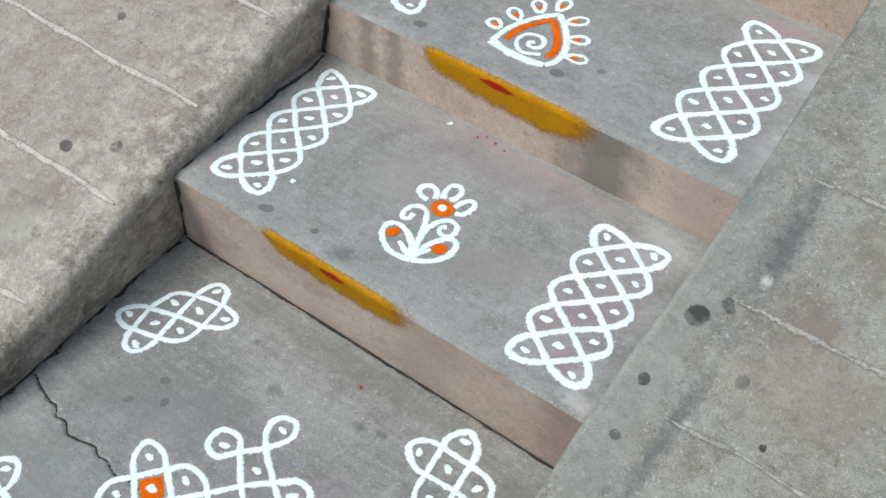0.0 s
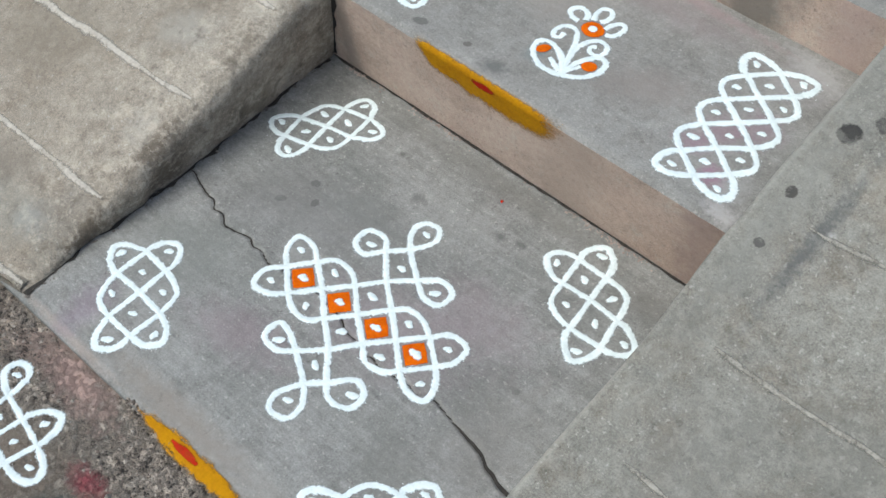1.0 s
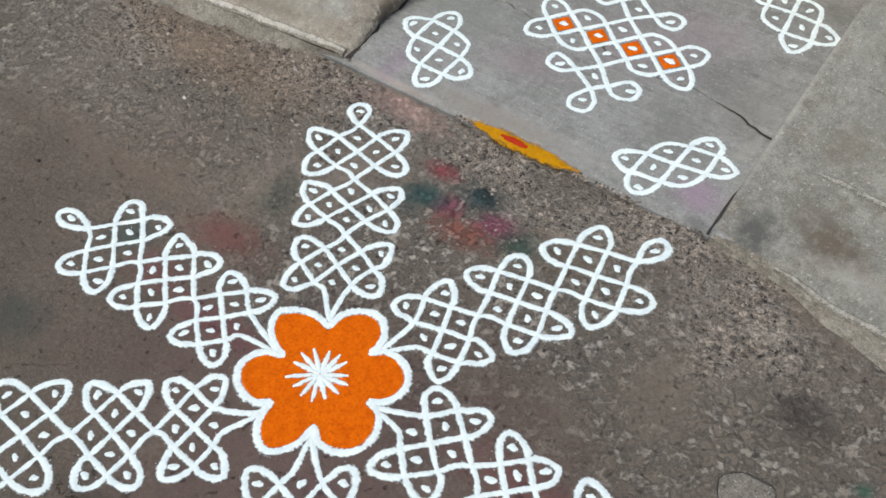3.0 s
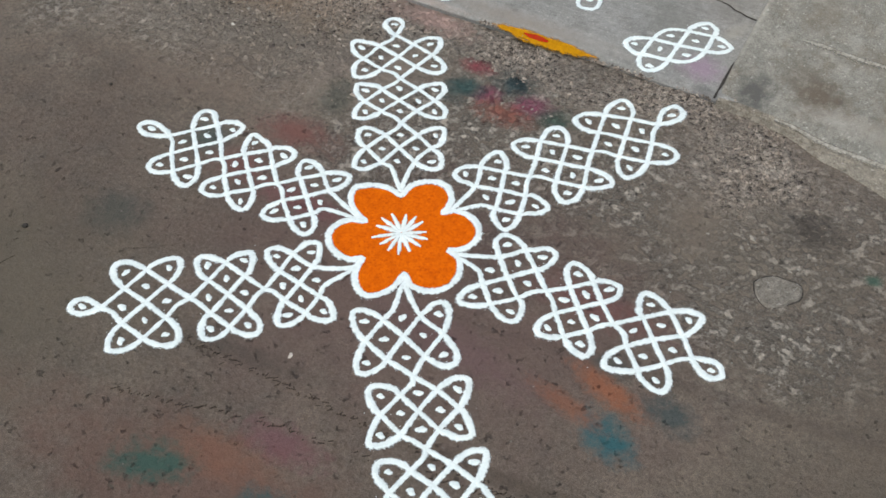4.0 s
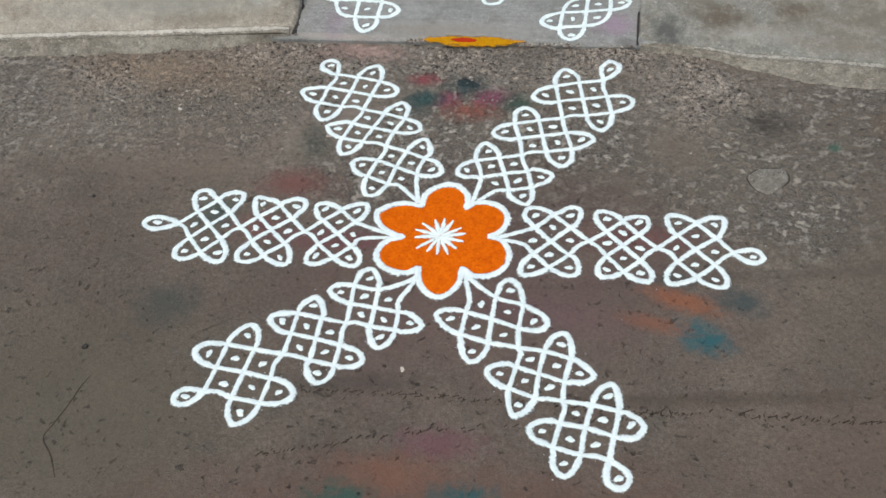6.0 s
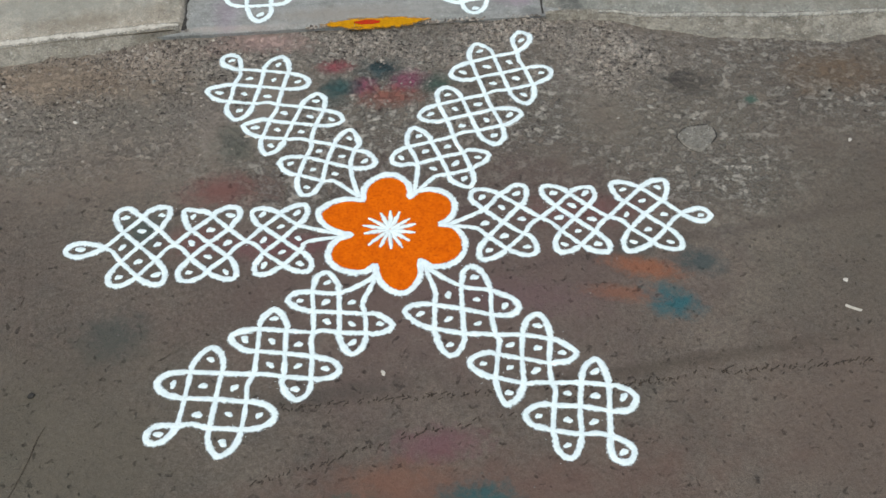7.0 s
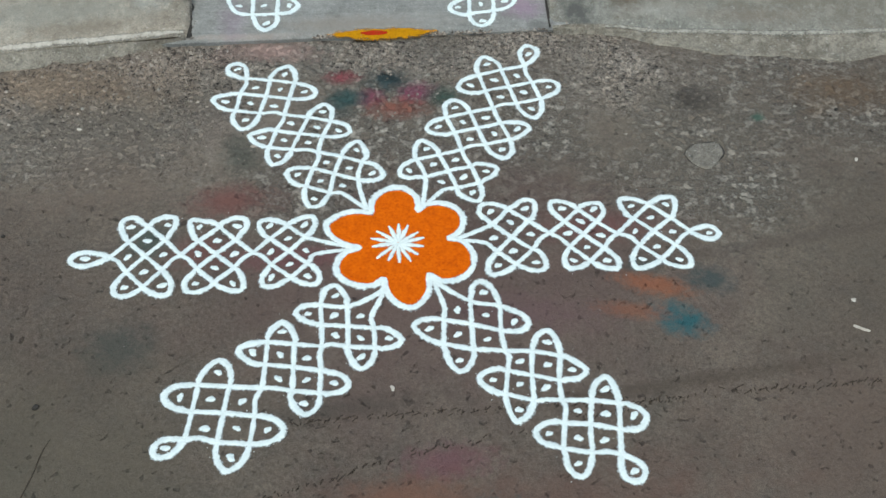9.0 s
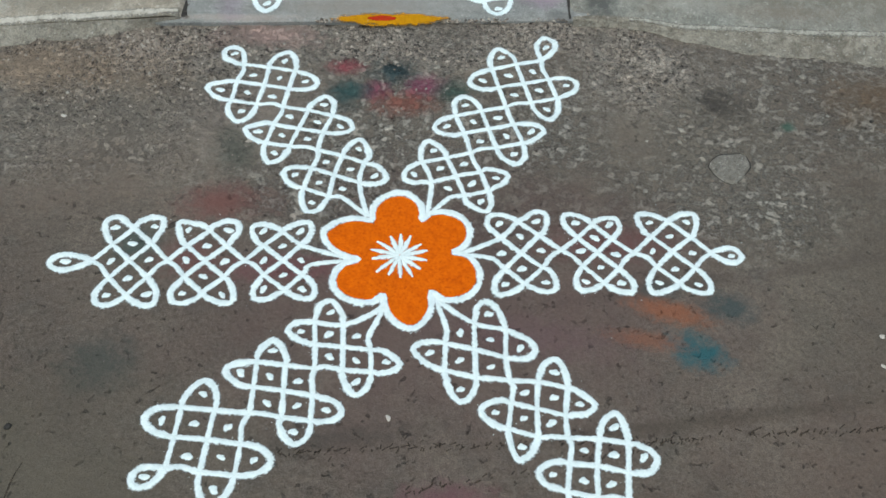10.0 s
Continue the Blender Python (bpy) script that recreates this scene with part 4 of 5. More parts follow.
def weave(n, reach=1.0):
    """The one line that winds round n dots on either side of a plait, as control points (p, q) with flags at its outer corners."""
    kind, c, sign, out = "p", -(n - 1), 1, []
    first = None
    while (kind, c, sign) != first:
        first = first or (kind, c, sign)

        def at(main, other, flag=None):
            out.append(((main, other) if kind == "p" else (other, main), flag))

        for k in (-2, 0, 2):
            if abs(c + k) <= n - 1:
                at(c, c + sign * k)
        turn = c + 4 * sign
        if abs(turn) <= n - 1:
            at(c + 0.16 * sign, c + 3.15 * sign)
            at(c + 0.75 * sign, c + 3.80 * sign, (c, turn) if kind == "p" else (turn, c))
            kind, c = ("q" if kind == "p" else "p"), turn
        else:
            last, mate = sign * (n - 1), sign * (n - 3)
            other = mate if c == last else last
            mid = (c + other) / 2
            for k, far in ((0.97, 0.55), (0.66, 1.42), (0.0, 1.92), (-0.66, 1.42), (-0.97, 0.55)):
                at(mid + (c - mid) * k, last + sign * far * reach)
            c, sign = other, -sign
    return out


def dots_of(n):
    us = [k - (n - 1) / 2 for k in range(n)]
    out = [(2 * u + 1, 2 * u - 1) for u in us] + [(2 * u - 1, 2 * u + 1) for u in us]
    return out + [(2 * u + 1, 2 * u + 1) for u in us[:-1]]


def plait_kolam(n, place, a, b, height, width, seed, label):
    """A small drawing of one winding line round dots, laid flat on a step."""
    place, a, b = (np.array(v) for v in (place, a, b))
    s = Strokes(height, seed)
    r = np.random.default_rng(seed)
    pts = [(*(place + a * p + b * q + r.normal(0, 0.0011, 2)), 0.96 + 0.14 * (max(abs(p), abs(q)) > n - 0.6)) for (p, q), _ in weave(n, 0.97 if n > 3 else 0.86)]
    s.add(pts, width, closed=True)
    ob = tagged(new("plait_kolam", s.mesh("plait_kolam", WHITE)), label, "floor drawing", "white kolams on the steps")
    for p, q in dots_of(n):
        x, y = place + a * p + b * q
        put_dot(x, y, height, ob, 1.05)
    return s


scattered = []
five = "white plait kolam with dots"
three = "small white looped kolam with dots"
scattered.append(plait_kolam(5, (0.2673, 1.4276), (-0.0209, 0.0149), (0.0183, 0.0184), tread_two_z, 0.0118, 71, five + " on the middle step"))
scattered.append(plait_kolam(5, (-0.3267, 1.4469), (-0.0184, 0.0173), (0.0163, 0.0178), tread_two_z, 0.0106, 72, five + " beside the buff ramp"))
scattered.append(plait_kolam(5, (0.2639, 1.865), (-0.0208, 0.0202), (0.0207, 0.0201), tread_three_z, 0.0118, 73, five + " on the upper step"))
scattered.append(plait_kolam(5, (-0.33, 1.865), (-0.0190, 0.0192), (0.0187, 0.0191), tread_three_z, 0.0120, 78, five + " on the upper step by the ramp"))
scattered.append(plait_kolam(3, (-0.3277, 1.1317), (-0.0038, 0.0246), (0.0237, 0.0067), landing_z, 0.0098, 74, three + " at the landing's back corner"))
scattered.append(plait_kolam(3, (0.235, 0.6702), (0.0009, 0.0241), (0.0259, 0.0034), landing_z, 0.0105, 75, three + " at the landing's outer corner"))
scattered.append(plait_kolam(3, (-0.2880, 0.6915), (0.0005, -0.0275), (0.0265, -0.0010), landing_z, 0.0105, 76, three + " at the landing's front edge"))
scattered.append(plait_kolam(3, (0.2336, 1.144), (0.0038, -0.0276), (0.0269, 0.0004), landing_z, 0.0105, 77, three + " below the riser"))


def landing_kolam():
    """The drawing on the landing: one knotted line on a lattice of dots, with four orange cells; (i, j) count dots."""
    o, ei, ej = np.array((-0.1237, 0.8829)), np.array((0.0324, 0.0389)), np.array((0.042, -0.0339))
    over = [(0.40, -1.10), (0, -1.50), (-0.43, -1.10), (-0.5, -0.5), (-0.5, 0.5), (-0.42, 1.1), (0.0, 1.45), (0.5, 1.5), (1.5, 1.5), (2.5, 1.5), (3.05, 1.52), (3.4, 1.95), (3.5, 2.5), (3.5, 3.5), (3.40, 4.15), (3.0, 4.52), (2.60, 4.15)]
    knot = [(2.5, 3.5), (2.5, 2.5), (2.5, 1.5), (2.5, 0.5), (2.62, -0.5), (2.68, -1.1), (2.2, -1.45), (1.75, -1.1), (1.95, -0.62), (2.65, -0.6), (3.4, -0.55), (4.2, -0.72), (4.42, -1.2), (3.95, -1.52), (3.5, -1.2), (3.38, -0.55), (3.42, 0.55), (3.55, 1.2), (3.95, 1.5), (4.4, 1.15), (4.15, 0.68), (3.45, 0.55), (2.5, 0.5), (1.5, 0.5), (0.5, 0.5), (-0.5, 0.5), (-1.15, 0.43), (-1.52, 0.0), (-1.15, -0.43)]
    under = [(-0.5, -0.5), (0.5, -0.5), (1.1, -0.45), (1.45, 0.0), (1.5, 0.5), (1.5, 1.5), (1.5, 2.5), (1.55, 3.05), (1.95, 3.45), (2.5, 3.5), (3.5, 3.5)]
    back = [(3 - i + 0.11 * (j < -0.5 or i > 3.6), 3 - j) for i, j in knot[::-1]]
    s = Strokes(landing_z, 81)
    r = np.random.default_rng(81)
    path = [o + ei * i + ej * j + r.normal(0, 0.0010, 2) for i, j in over + knot + under + back]
    s.add(path, 0.0106, closed=True)
    ob = tagged(new("lattice_kolam", s.mesh("lattice_kolam", WHITE)), "white knotted kolam with four orange cells on the landing", "floor drawing")
    cells = [(0, 0), (1, 1), (2, 2), (3, 3)]
    for i, j in cells:
        k = [(-0.36, -0.36), (0, -0.38), (0.36, -0.36), (0.38, 0), (0.36, 0.36), (0, 0.38), (-0.36, 0.36), (-0.38, 0)]
        ring = [o + ei * (i + u) + ej * (j + v) for u, v in k]
        part("orange_cell", filled("orange_cell", ring, landing_z, ORANGE, 4, 0.0008, 0.0003), ob, "orange powder fill")
    dots = cells + [(0, -1), (-1, 0), (1, 0), (0, 1), (2, 1), (1, 2), (3, 2), (2, 3), (4, 3), (3, 4), (3.06, 0.06), (2.16, -0.95), (3.94, -1.03), (3.91, 1.06), (0.09, 3.02), (-0.88, 2.02), (-0.74, 3.98), (1.04, 4.05)]
    for i, j in dots:
        x, y = o + ei * i + ej * j
        put_dot(x, y, lambda a, b: landing_z(a, b) + 0.001, ob, 1.05 if (i, j) not in cells else 1.25)
    return s


scattered.append(landing_kolam())

# the large flower on the ground: centre, first axis and second axis of each plait; tip dot; root between two petals
ARMS = (
    (((0.2038, 0.0033, 0.0165, 0.0169, -0.017, 0.0152), (0.3355, -0.0013, 0.0143, 0.0139, -0.0158, 0.0169), (0.467, -0.0026, 0.0166, 0.0156, -0.0166, 0.0169)), (0.565, -0.011), (0.094, 0.005)),
    (((-0.2039, -0.0043, -0.017, 0.0149, 0.0151, 0.0149), (-0.3336, -0.0027, -0.0164, 0.0165, 0.0164, 0.016), (-0.4597, 0.0013, -0.0162, 0.0174, 0.0156, 0.0174)), (-0.566, -0.001), (-0.073, -0.003)),
    (((-0.1175, 0.1787, 0.0064, 0.0227, 0.0217, -0.0078), (-0.1849, 0.2915, 0.007, 0.0214, 0.0231, -0.0053), (-0.2567, 0.401, 0.0047, 0.0234, 0.0247, -0.0048)), (-0.317, 0.485), (-0.051, 0.085)),
    (((0.0993, 0.1724, -0.0063, 0.0218, -0.0221, -0.0054), (0.167, 0.2826, -0.0055, 0.0224, -0.0243, -0.0049), (0.2427, 0.3986, -0.0047, 0.0248, -0.0249, -0.0059)), (0.295, 0.497), (0.036, 0.077)),
    (((-0.101, -0.1749, -0.0226, 0.0031, 0.0003, 0.0209), (-0.1933, -0.2523, -0.0233, 0.0039, 0.0012, 0.0221), (-0.3045, -0.3331, -0.0256, 0.0032, 0.0039, 0.0253)), (-0.393, -0.39), (-0.034, -0.092)),
    (((0.1121, -0.1857, 0.0246, -0.007, 0.0007, 0.0248), (0.2048, -0.2921, 0.0215, -0.0055, 0.0032, 0.0227), (0.2878, -0.3934, 0.0222, -0.0043, 0.0032, 0.0233)), (0.34, -0.477), (0.056, -0.08)),
)
PETAL_TIPS = ((92, 0.1369, 0.0), (31, 0.1315, 0.15), (-27, 0.1399, 0.0), (-86, 0.1443, 0.75), (-151, 0.1323, 0.2), (159, 0.1458, 0.9))  # angle, reach, how pointed
NOTCHES = ((66, 0.0844), (4, 0.0873), (-60, 0.0873), (-113, 0.0866), (-178, 0.0768), (124, 0.0884))


def petal_line(n=300):
    """The flower's outline: six rounded petals between their notches."""
    tips, notches = sorted((a % 360, r, sharp) for a, r, sharp in PETAL_TIPS), sorted((a % 360, r) for a, r in NOTCHES)
    out = []
    for k in range(n):
        a = 360 * k / n
        gapped = [((a - t + 180) % 360 - 180, t, r, sharp) for t, r, sharp in tips]
        off, t, r, sharp = min(gapped, key=lambda g: abs(g[0]))
        side = [((u - t + 180) % 360 - 180, q) for u, q in notches]
        side = [s for s in side if (s[0] > 0) == (off > 0)]
        span, low = min(side, key=lambda s: abs(s[0]))
        x = min(1.0, abs(off / span))
        rad = low + (r - low) * max(0.0, 1 - x ** (1.85 - 0.45 * sharp)) ** (0.72 + 0.12 * sharp)
        out.append((rad * math.cos(radians(a)), rad * math.sin(radians(a))))
    return out


def flower_kolam():
    whole = tagged(new("flower_kolam"), "large six-armed white kolam with an orange flower on the ground", "floor drawing")
    outline = np.array(petal_line())
    part("flower", filled("flower", outline * 0.97, ground_z, ORANGE, 26, 0.0010, 0.0007), whole, "orange powder flower of six petals")
    s = Strokes(ground_z, 90)
    s.add(outline[::3], 0.0125, closed=True, lift=0.0012)
    part("outline", s.mesh("outline", WHITE), whole, "white powder outline")
    scattered.append(s)
    star = Strokes(lambda x, y: ground_z(x, y) + 0.0012, 91)
    r = np.random.default_rng(91)
    for k in range(14):
        a = radians(360 * k / 14 + r.normal(0, 4) + 8)
        far = 0.046 + r.normal(0, 0.004)
        star.add([(k * far * math.cos(a + 0.04 * k) - 0.0054, k * far * math.sin(a + 0.04 * k) + 0.0013) for k in (0.02, 0.5, 1.0)], 0.0082, taper=0.014)
    part("starburst", star.mesh("starburst", WHITE), whole, "white rays at the flower's heart")
    ring = weave(3, 1.03)
    for number, (blocks, tip, root) in enumerate(ARMS):
        s = Strokes(ground_z, 100 + number)
        r = np.random.default_rng(100 + number)
        c = [(np.array(v[:2]), np.array(v[2:4]), np.array(v[4:])) for v in blocks]
        ends = [(o - 2 * a + 2 * b, o + 2 * a - 2 * b) for o, a, b in c]
        joins = [np.array(root), (ends[0][1] + ends[1][0]) / 2, (ends[1][1] + ends[2][0]) / 2, ends[2][1]]
        tip = np.array(tip)
        for k, (o, a, b) in enumerate(c):
            strands, line = [], []
            for (p, q), flag in ring:
                if flag == (-2, 2) or flag == (2, -2):
                    mark = joins[k] if flag == (-2, 2) else joins[k + 1]
                    stem = []
                    if k == 0 and flag == (-2, 2):
                        stem = [mark + 0.42 * (ends[0][0] - mark)]
                        across = np.array((-(ends[0][0] - mark)[1], (ends[0][0] - mark)[0]))
                        across *= 0.0042 / np.linalg.norm(across)
                        hand = 1.0 if np.dot(np.array(line[-1][:2]) - mark, across) > 0 else -1.0
                    line += [(*(m + hand * across), 0.95) for m in stem] + [(*mark, 0.9)]
                    strands.append(line)
                    line = [(*mark, 0.9)] + [(*(m - hand * across), 0.95) for m in stem]
                elif abs(p - q) < 3.6 or max(abs(p), abs(q)) > 2.4:
                    line.append((*(o + a * p + b * q + r.normal(0, 0.0010, 2)), 0.90 + 0.20 * (max(abs(p), abs(q)) > 2.4)))
            strands[0] = line + strands[0]
            for strand in strands:
                s.add(strand, 0.0103)
        d = tip - joins[3]
        across = np.array((-d[1], d[0]))
        across *= (0.0155 if abs(d[1]) < abs(d[0]) else 0.0180) / np.linalg.norm(across)
        s.add([joins[3], joins[3] + 0.45 * d + 0.62 * across, tip + across, tip + 0.42 * d + 0.72 * across, tip + 0.62 * d, tip + 0.42 * d - 0.72 * across, tip - across, joins[3] + 0.45 * d - 0.62 * across, joins[3]], 0.0112)
        arm = part("arm", s.mesh("arm", WHITE), whole, "white looped powder lines round dots")
        scattered.append(s)
        for o, a, b in c:
            for p, q in dots_of(3):
                x, y = o + a * p + b * q
                put_dot(x, y, ground_z, arm, 1.0)
        put_dot(*tip, ground_z, arm)


flower_kolam()


def tear(tip, root, wide, n=14):
    """A drop-shaped ring from its root out to its tip and back."""
    tip, root = np.array(tip), np.array(root)
    d = tip - root
    side = np.array((-d[1], d[0])) / np.linalg.norm(d) * wide
    return [root, root + 0.35 * d + 0.75 * side, root + 0.72 * d + side, root + 0.95 * d + 0.5 * side, tip, root + 0.95 * d - 0.5 * side, root + 0.72 * d - side, root + 0.35 * d - 0.75 * side, root]


def disc(x, y, r1, r2, turn, height, mat, name, parent, label, lift=0.0004):
    ring = []
    for k in range(16):
        a = 2 * math.pi * k / 16
        u, v = r1 * math.cos(a), r2 * math.sin(a)
        ring.append((x + u * math.cos(turn) - v * math.sin(turn), y + u * math.sin(turn) + v * math.cos(turn)))
    part(name, filled(name, ring, height, mat, 4, 0.0008, lift), parent, label)


def sprig_kolam():
    """The flower sprig drawn on the middle step."""
    s = Strokes(tread_two_z, 120)
    w = 0.0100
    s.add([(-0.0496, 1.4492), (-0.0625, 1.4491), (-0.0741, 1.4575), (-0.0731, 1.4714), (-0.0616, 1.4776), (-0.048, 1.4709), (-0.041, 1.4567)], w)
    s.add([(-0.032, 1.4645), (-0.0392, 1.4832), (-0.0381, 1.498), (-0.0271, 1.5048), (-0.0161, 1.4939), (-0.0164, 1.4798), (-0.0224, 1.469)], w)
    s.add([(-0.0055, 1.4596), (-0.0036, 1.4742), (0.0051, 1.4883), (0.0169, 1.4856), (0.0176, 1.4677), (0.0117, 1.4542), (0.0021, 1.4514)], w)
    s.add([(0.0068, 1.3315), (-0.0068, 1.3679), (-0.0202, 1.4024), (-0.0332, 1.4236), (-0.0476, 1.4296), (-0.0606, 1.4211), (-0.0635, 1.4038), (-0.0575, 1.3933), (-0.0479, 1.3961), (-0.0488, 1.4091)], w)
    s.add([(-0.0089, 1.3706), (-0.0119, 1.3958), (-0.0067, 1.4188), (0.0057, 1.4323), (0.0216, 1.4294), (0.0283, 1.4121), (0.0203, 1.4005), (0.0081, 1.4011), (0.0036, 1.412), (0.0103, 1.4178)], w)
    s.add([(0.0073, 1.3283), (-0.0087, 1.3236), (-0.0326, 1.3251), (-0.0545, 1.3385), (-0.0661, 1.3562), (-0.0647, 1.3713), (-0.0496, 1.377), (-0.027, 1.3688), (-0.0103, 1.3555), (0.0068, 1.3315)], 1.1 * w)
    s.add([(0.0073, 1.3283), (0.0231, 1.3373), (0.0407, 1.3526), (0.0483, 1.3767), (0.0438, 1.3969), (0.0307, 1.4013), (0.0191, 1.3893), (0.0087, 1.3646), (0.0079, 1.3343)], 1.1 * w)
    s.add([(0.0007, 1.3327), (-0.0158, 1.3415), (-0.0294, 1.3482)], w)
    s.add([(0.0065, 1.3378), (0.014, 1.3535), (0.0189, 1.3642)], 0.8 * w)
    ob = tagged(new("sprig_kolam", s.mesh("sprig_kolam", WHITE)), "white flower sprig with orange fills on the middle step", "floor drawing")
    scattered.append(s)
    disc(-0.020, 1.447, 0.0215, 0.0200, 0, tread_two_z, ORANGE, "orange_eye", ob, "orange powder disc", 0.0012)
    disc(-0.020, 1.447, 0.0085, 0.0085, 0, lambda x, y: tread_two_z(x, y) + 0.0012, WHITE, "white_eye", ob, "white powder dot", 0.0012)
    disc(-0.050, 1.358, 0.014, 0.0095, 1.1, tread_two_z, ORANGE, "orange_bud", ob, "orange powder bud", 0.0014)
    disc(0.029, 1.373, 0.014, 0.0125, 0.7, tread_two_z, ORANGE, "orange_bud", ob, "orange powder bud", 0.0014)


def paisley_kolam():
    """The curled leaf with buds drawn on the upper step."""
    s = Strokes(tread_three_z, 130)
    w = 0.012
    s.add([(-0.122, 1.716), (-0.118, 1.768), (-0.098, 1.818), (-0.073, 1.852)], w)
    s.add([(-0.073, 1.852), (-0.040, 1.820), (-0.012, 1.775), (-0.006, 1.738), (-0.016, 1.714)], w)
    s.add([(-0.016, 1.714), (-0.050, 1.708), (-0.085, 1.708), (-0.122, 1.716)], 0.017)
    s.add([(-0.062, 1.758), (-0.070, 1.750), (-0.058, 1.742), (-0.046, 1.756), (-0.058, 1.776), (-0.084, 1.770), (-0.088, 1.742), (-0.066, 1.722), (-0.036, 1.735)], 0.009)
    for (x, y), (u, v) in (((-0.142, 1.758), (-0.7, 0.3)), ((-0.129, 1.802), (-0.8, 0.6)), ((-0.111, 1.847), (-0.6, 0.8)), ((-0.081, 1.876), (-0.1, 1.0)), ((-0.040, 1.851), (0.7, 0.8)), ((-0.011, 1.808), (0.8, 0.5)), ((0.013, 1.762), (0.9, 0.3))):
        s.add(tear((x + 0.022 * u, y + 0.022 * v), (x - 0.018 * u, y - 0.018 * v), 0.011), 0.008)
    ob = tagged(new("paisley_kolam", s.mesh("paisley_kolam", WHITE)), "white curled leaf with orange buds on the upper step", "floor drawing")
    scattered.append(s)
    t = Strokes(tread_three_z, 131)
    t.add([(-0.106, 1.735), (-0.103, 1.775), (-0.086, 1.812), (-0.072, 1.832)], 0.011, lift=0.0003)
    t.add([(-0.072, 1.832), (-0.045, 1.800), (-0.026, 1.768), (-0.022, 1.735)], 0.012, lift=0.0003)
    part("orange_band", t.mesh("orange_band", ORANGE), ob, "orange powder band")
    for x, y in ((-0.142, 1.758), (-0.129, 1.802), (-0.111, 1.847), (-0.081, 1.876), (-0.040, 1.851), (-0.011, 1.808), (0.013, 1.762)):
        disc(x, y, 0.008, 0.006, 0.5, tread_three_z, ORANGE, "orange_bud", ob, "orange powder bud", 0.0010)


sprig_kolam()
paisley_kolam()


def smear(name, x0, x1, profile, mat, parent=None, label="", lean=0.0):
    """Powder rubbed along an edge; the profile runs over the edge in (y, z, cover)."""
    xs = np.linspace(x0, x1, 90)
    k = np.linspace(0, 1, 90)
    lens = np.clip(4 * k * (1 - k), 0, 1) ** 0.7
    v, uv = [], []
    for m, (y, z, cover) in enumerate(profile):
        v.append(np.column_stack([xs, np.full(90, y), z + 0 * xs]))
        deep = m / (len(profile) - 1)
        if not lean:
            inside = np.clip((lens - abs(2 * deep - 1) + 0.18 * vnoise(xs, 0 * xs + m * 0.01, 0.012, 53)) / 0.55, 0, 1)
            uv += [(0, float(c)) for c in inside]
            continue
        edge = 0.84 + 0.20 * k
        inside = np.clip((edge * lens**0.35 + 0.08 * vnoise(xs, 0 * xs + m * 0.004, 0.02, 51) - deep) / 0.30 + 0.30, 0, 1) if m else 0 * k
        uv += [(0, float(c)) for c in cover * inside * np.clip(9 * k, 0, 1) * np.clip(4.5 * (1 - k), 0, 1)]
    me = mesh_of(name, np.vstack(v), [q for q in grid_faces(len(profile), 90)], mat, uv=uv)
    ob = new(name, me)
    if parent:
        ob.parent = parent
    return tagged(ob, label)


def turmeric(x0, x1, r0, r1, profile, red_profile, label, lean=1.0):
    ob = tagged(smear("turmeric_mark", x0, x1, profile, YELLOW, lean=lean), label, "powder mark", "turmeric marks on the step edges")
    smear("kumkum_streak", r0, r1, red_profile, RED, ob, "red kumkum streak")


def nose(y, z, reach, down, lift):
    """Over a step's nose: from the tread across the edge and down the riser."""
    rows = [(y + 0.007, z - 0.0002 + lift, 0.0), (y + 0.003, z - 0.0020 + lift, 0.55), (y - 0.0016 - lift, z - 0.006, 1.0)]
    for k in np.linspace(0.15, 1, 7):
        rows.append((y - 0.0022 - lift + reach * k, z - 0.006 - down * k, 1.0 - 0.5 * k**3))
    return rows


turmeric(-0.225, 0.085, -0.102, -0.048, nose(1.242, 0.2205, 0.0095, 0.060, 0.0), nose(1.242, 0.2205, 0.0035, 0.020, 0.0010)[2:], "yellow turmeric and red kumkum rubbed on the middle step's edge")
turmeric(-0.215, 0.150, -0.092, -0.018, nose(1.638, 0.3455, 0.0022, 0.060, 0.0), nose(1.638, 0.3455, 0.001, 0.017, 0.0010)[2:], "yellow turmeric and red kumkum rubbed on the upper step's edge")


def flat_mark(y_far, y_near, z_far, lift):
    return [(y_far + (y_near - y_far) * k, z_far - (z_far - 0.0045) * k + lift + 0.003 * math.sin(k * 3.1), c) for k, c in [(n / 10, 1.0) for n in range(11)]]


turmeric(-0.135, 0.110, -0.058, 0.004, flat_mark(0.584, 0.550, 0.0130, 0.0014), flat_mark(0.576, 0.558, 0.0115, 0.0034), "yellow turmeric and red kumkum on the landing's front edge", 0.0)


# ---- stones, gravel and litter ----
def rock(name, size, mat, seed, flat=0.5, cuts=2):
    bm = bmesh.new()
    bmesh.ops.create_icosphere(bm, subdivisions=cuts, radius=1.0)
    for v in bm.verts:
        k = 1 + 0.28 * noise.noise(v.co * 1.3 + Vector((seed, 0, 0))) + 0.10 * noise.noise(v.co * 3.7 + Vector((0, seed, 0)))
        v.co = Vector((v.co.x * size[0], v.co.y * size[1], v.co.z * size[2])) * k
    me = bpy.data.meshes.new(name)
    bm.to_mesh(me)
    bm.free()
    me.materials.append(mat)
    return me


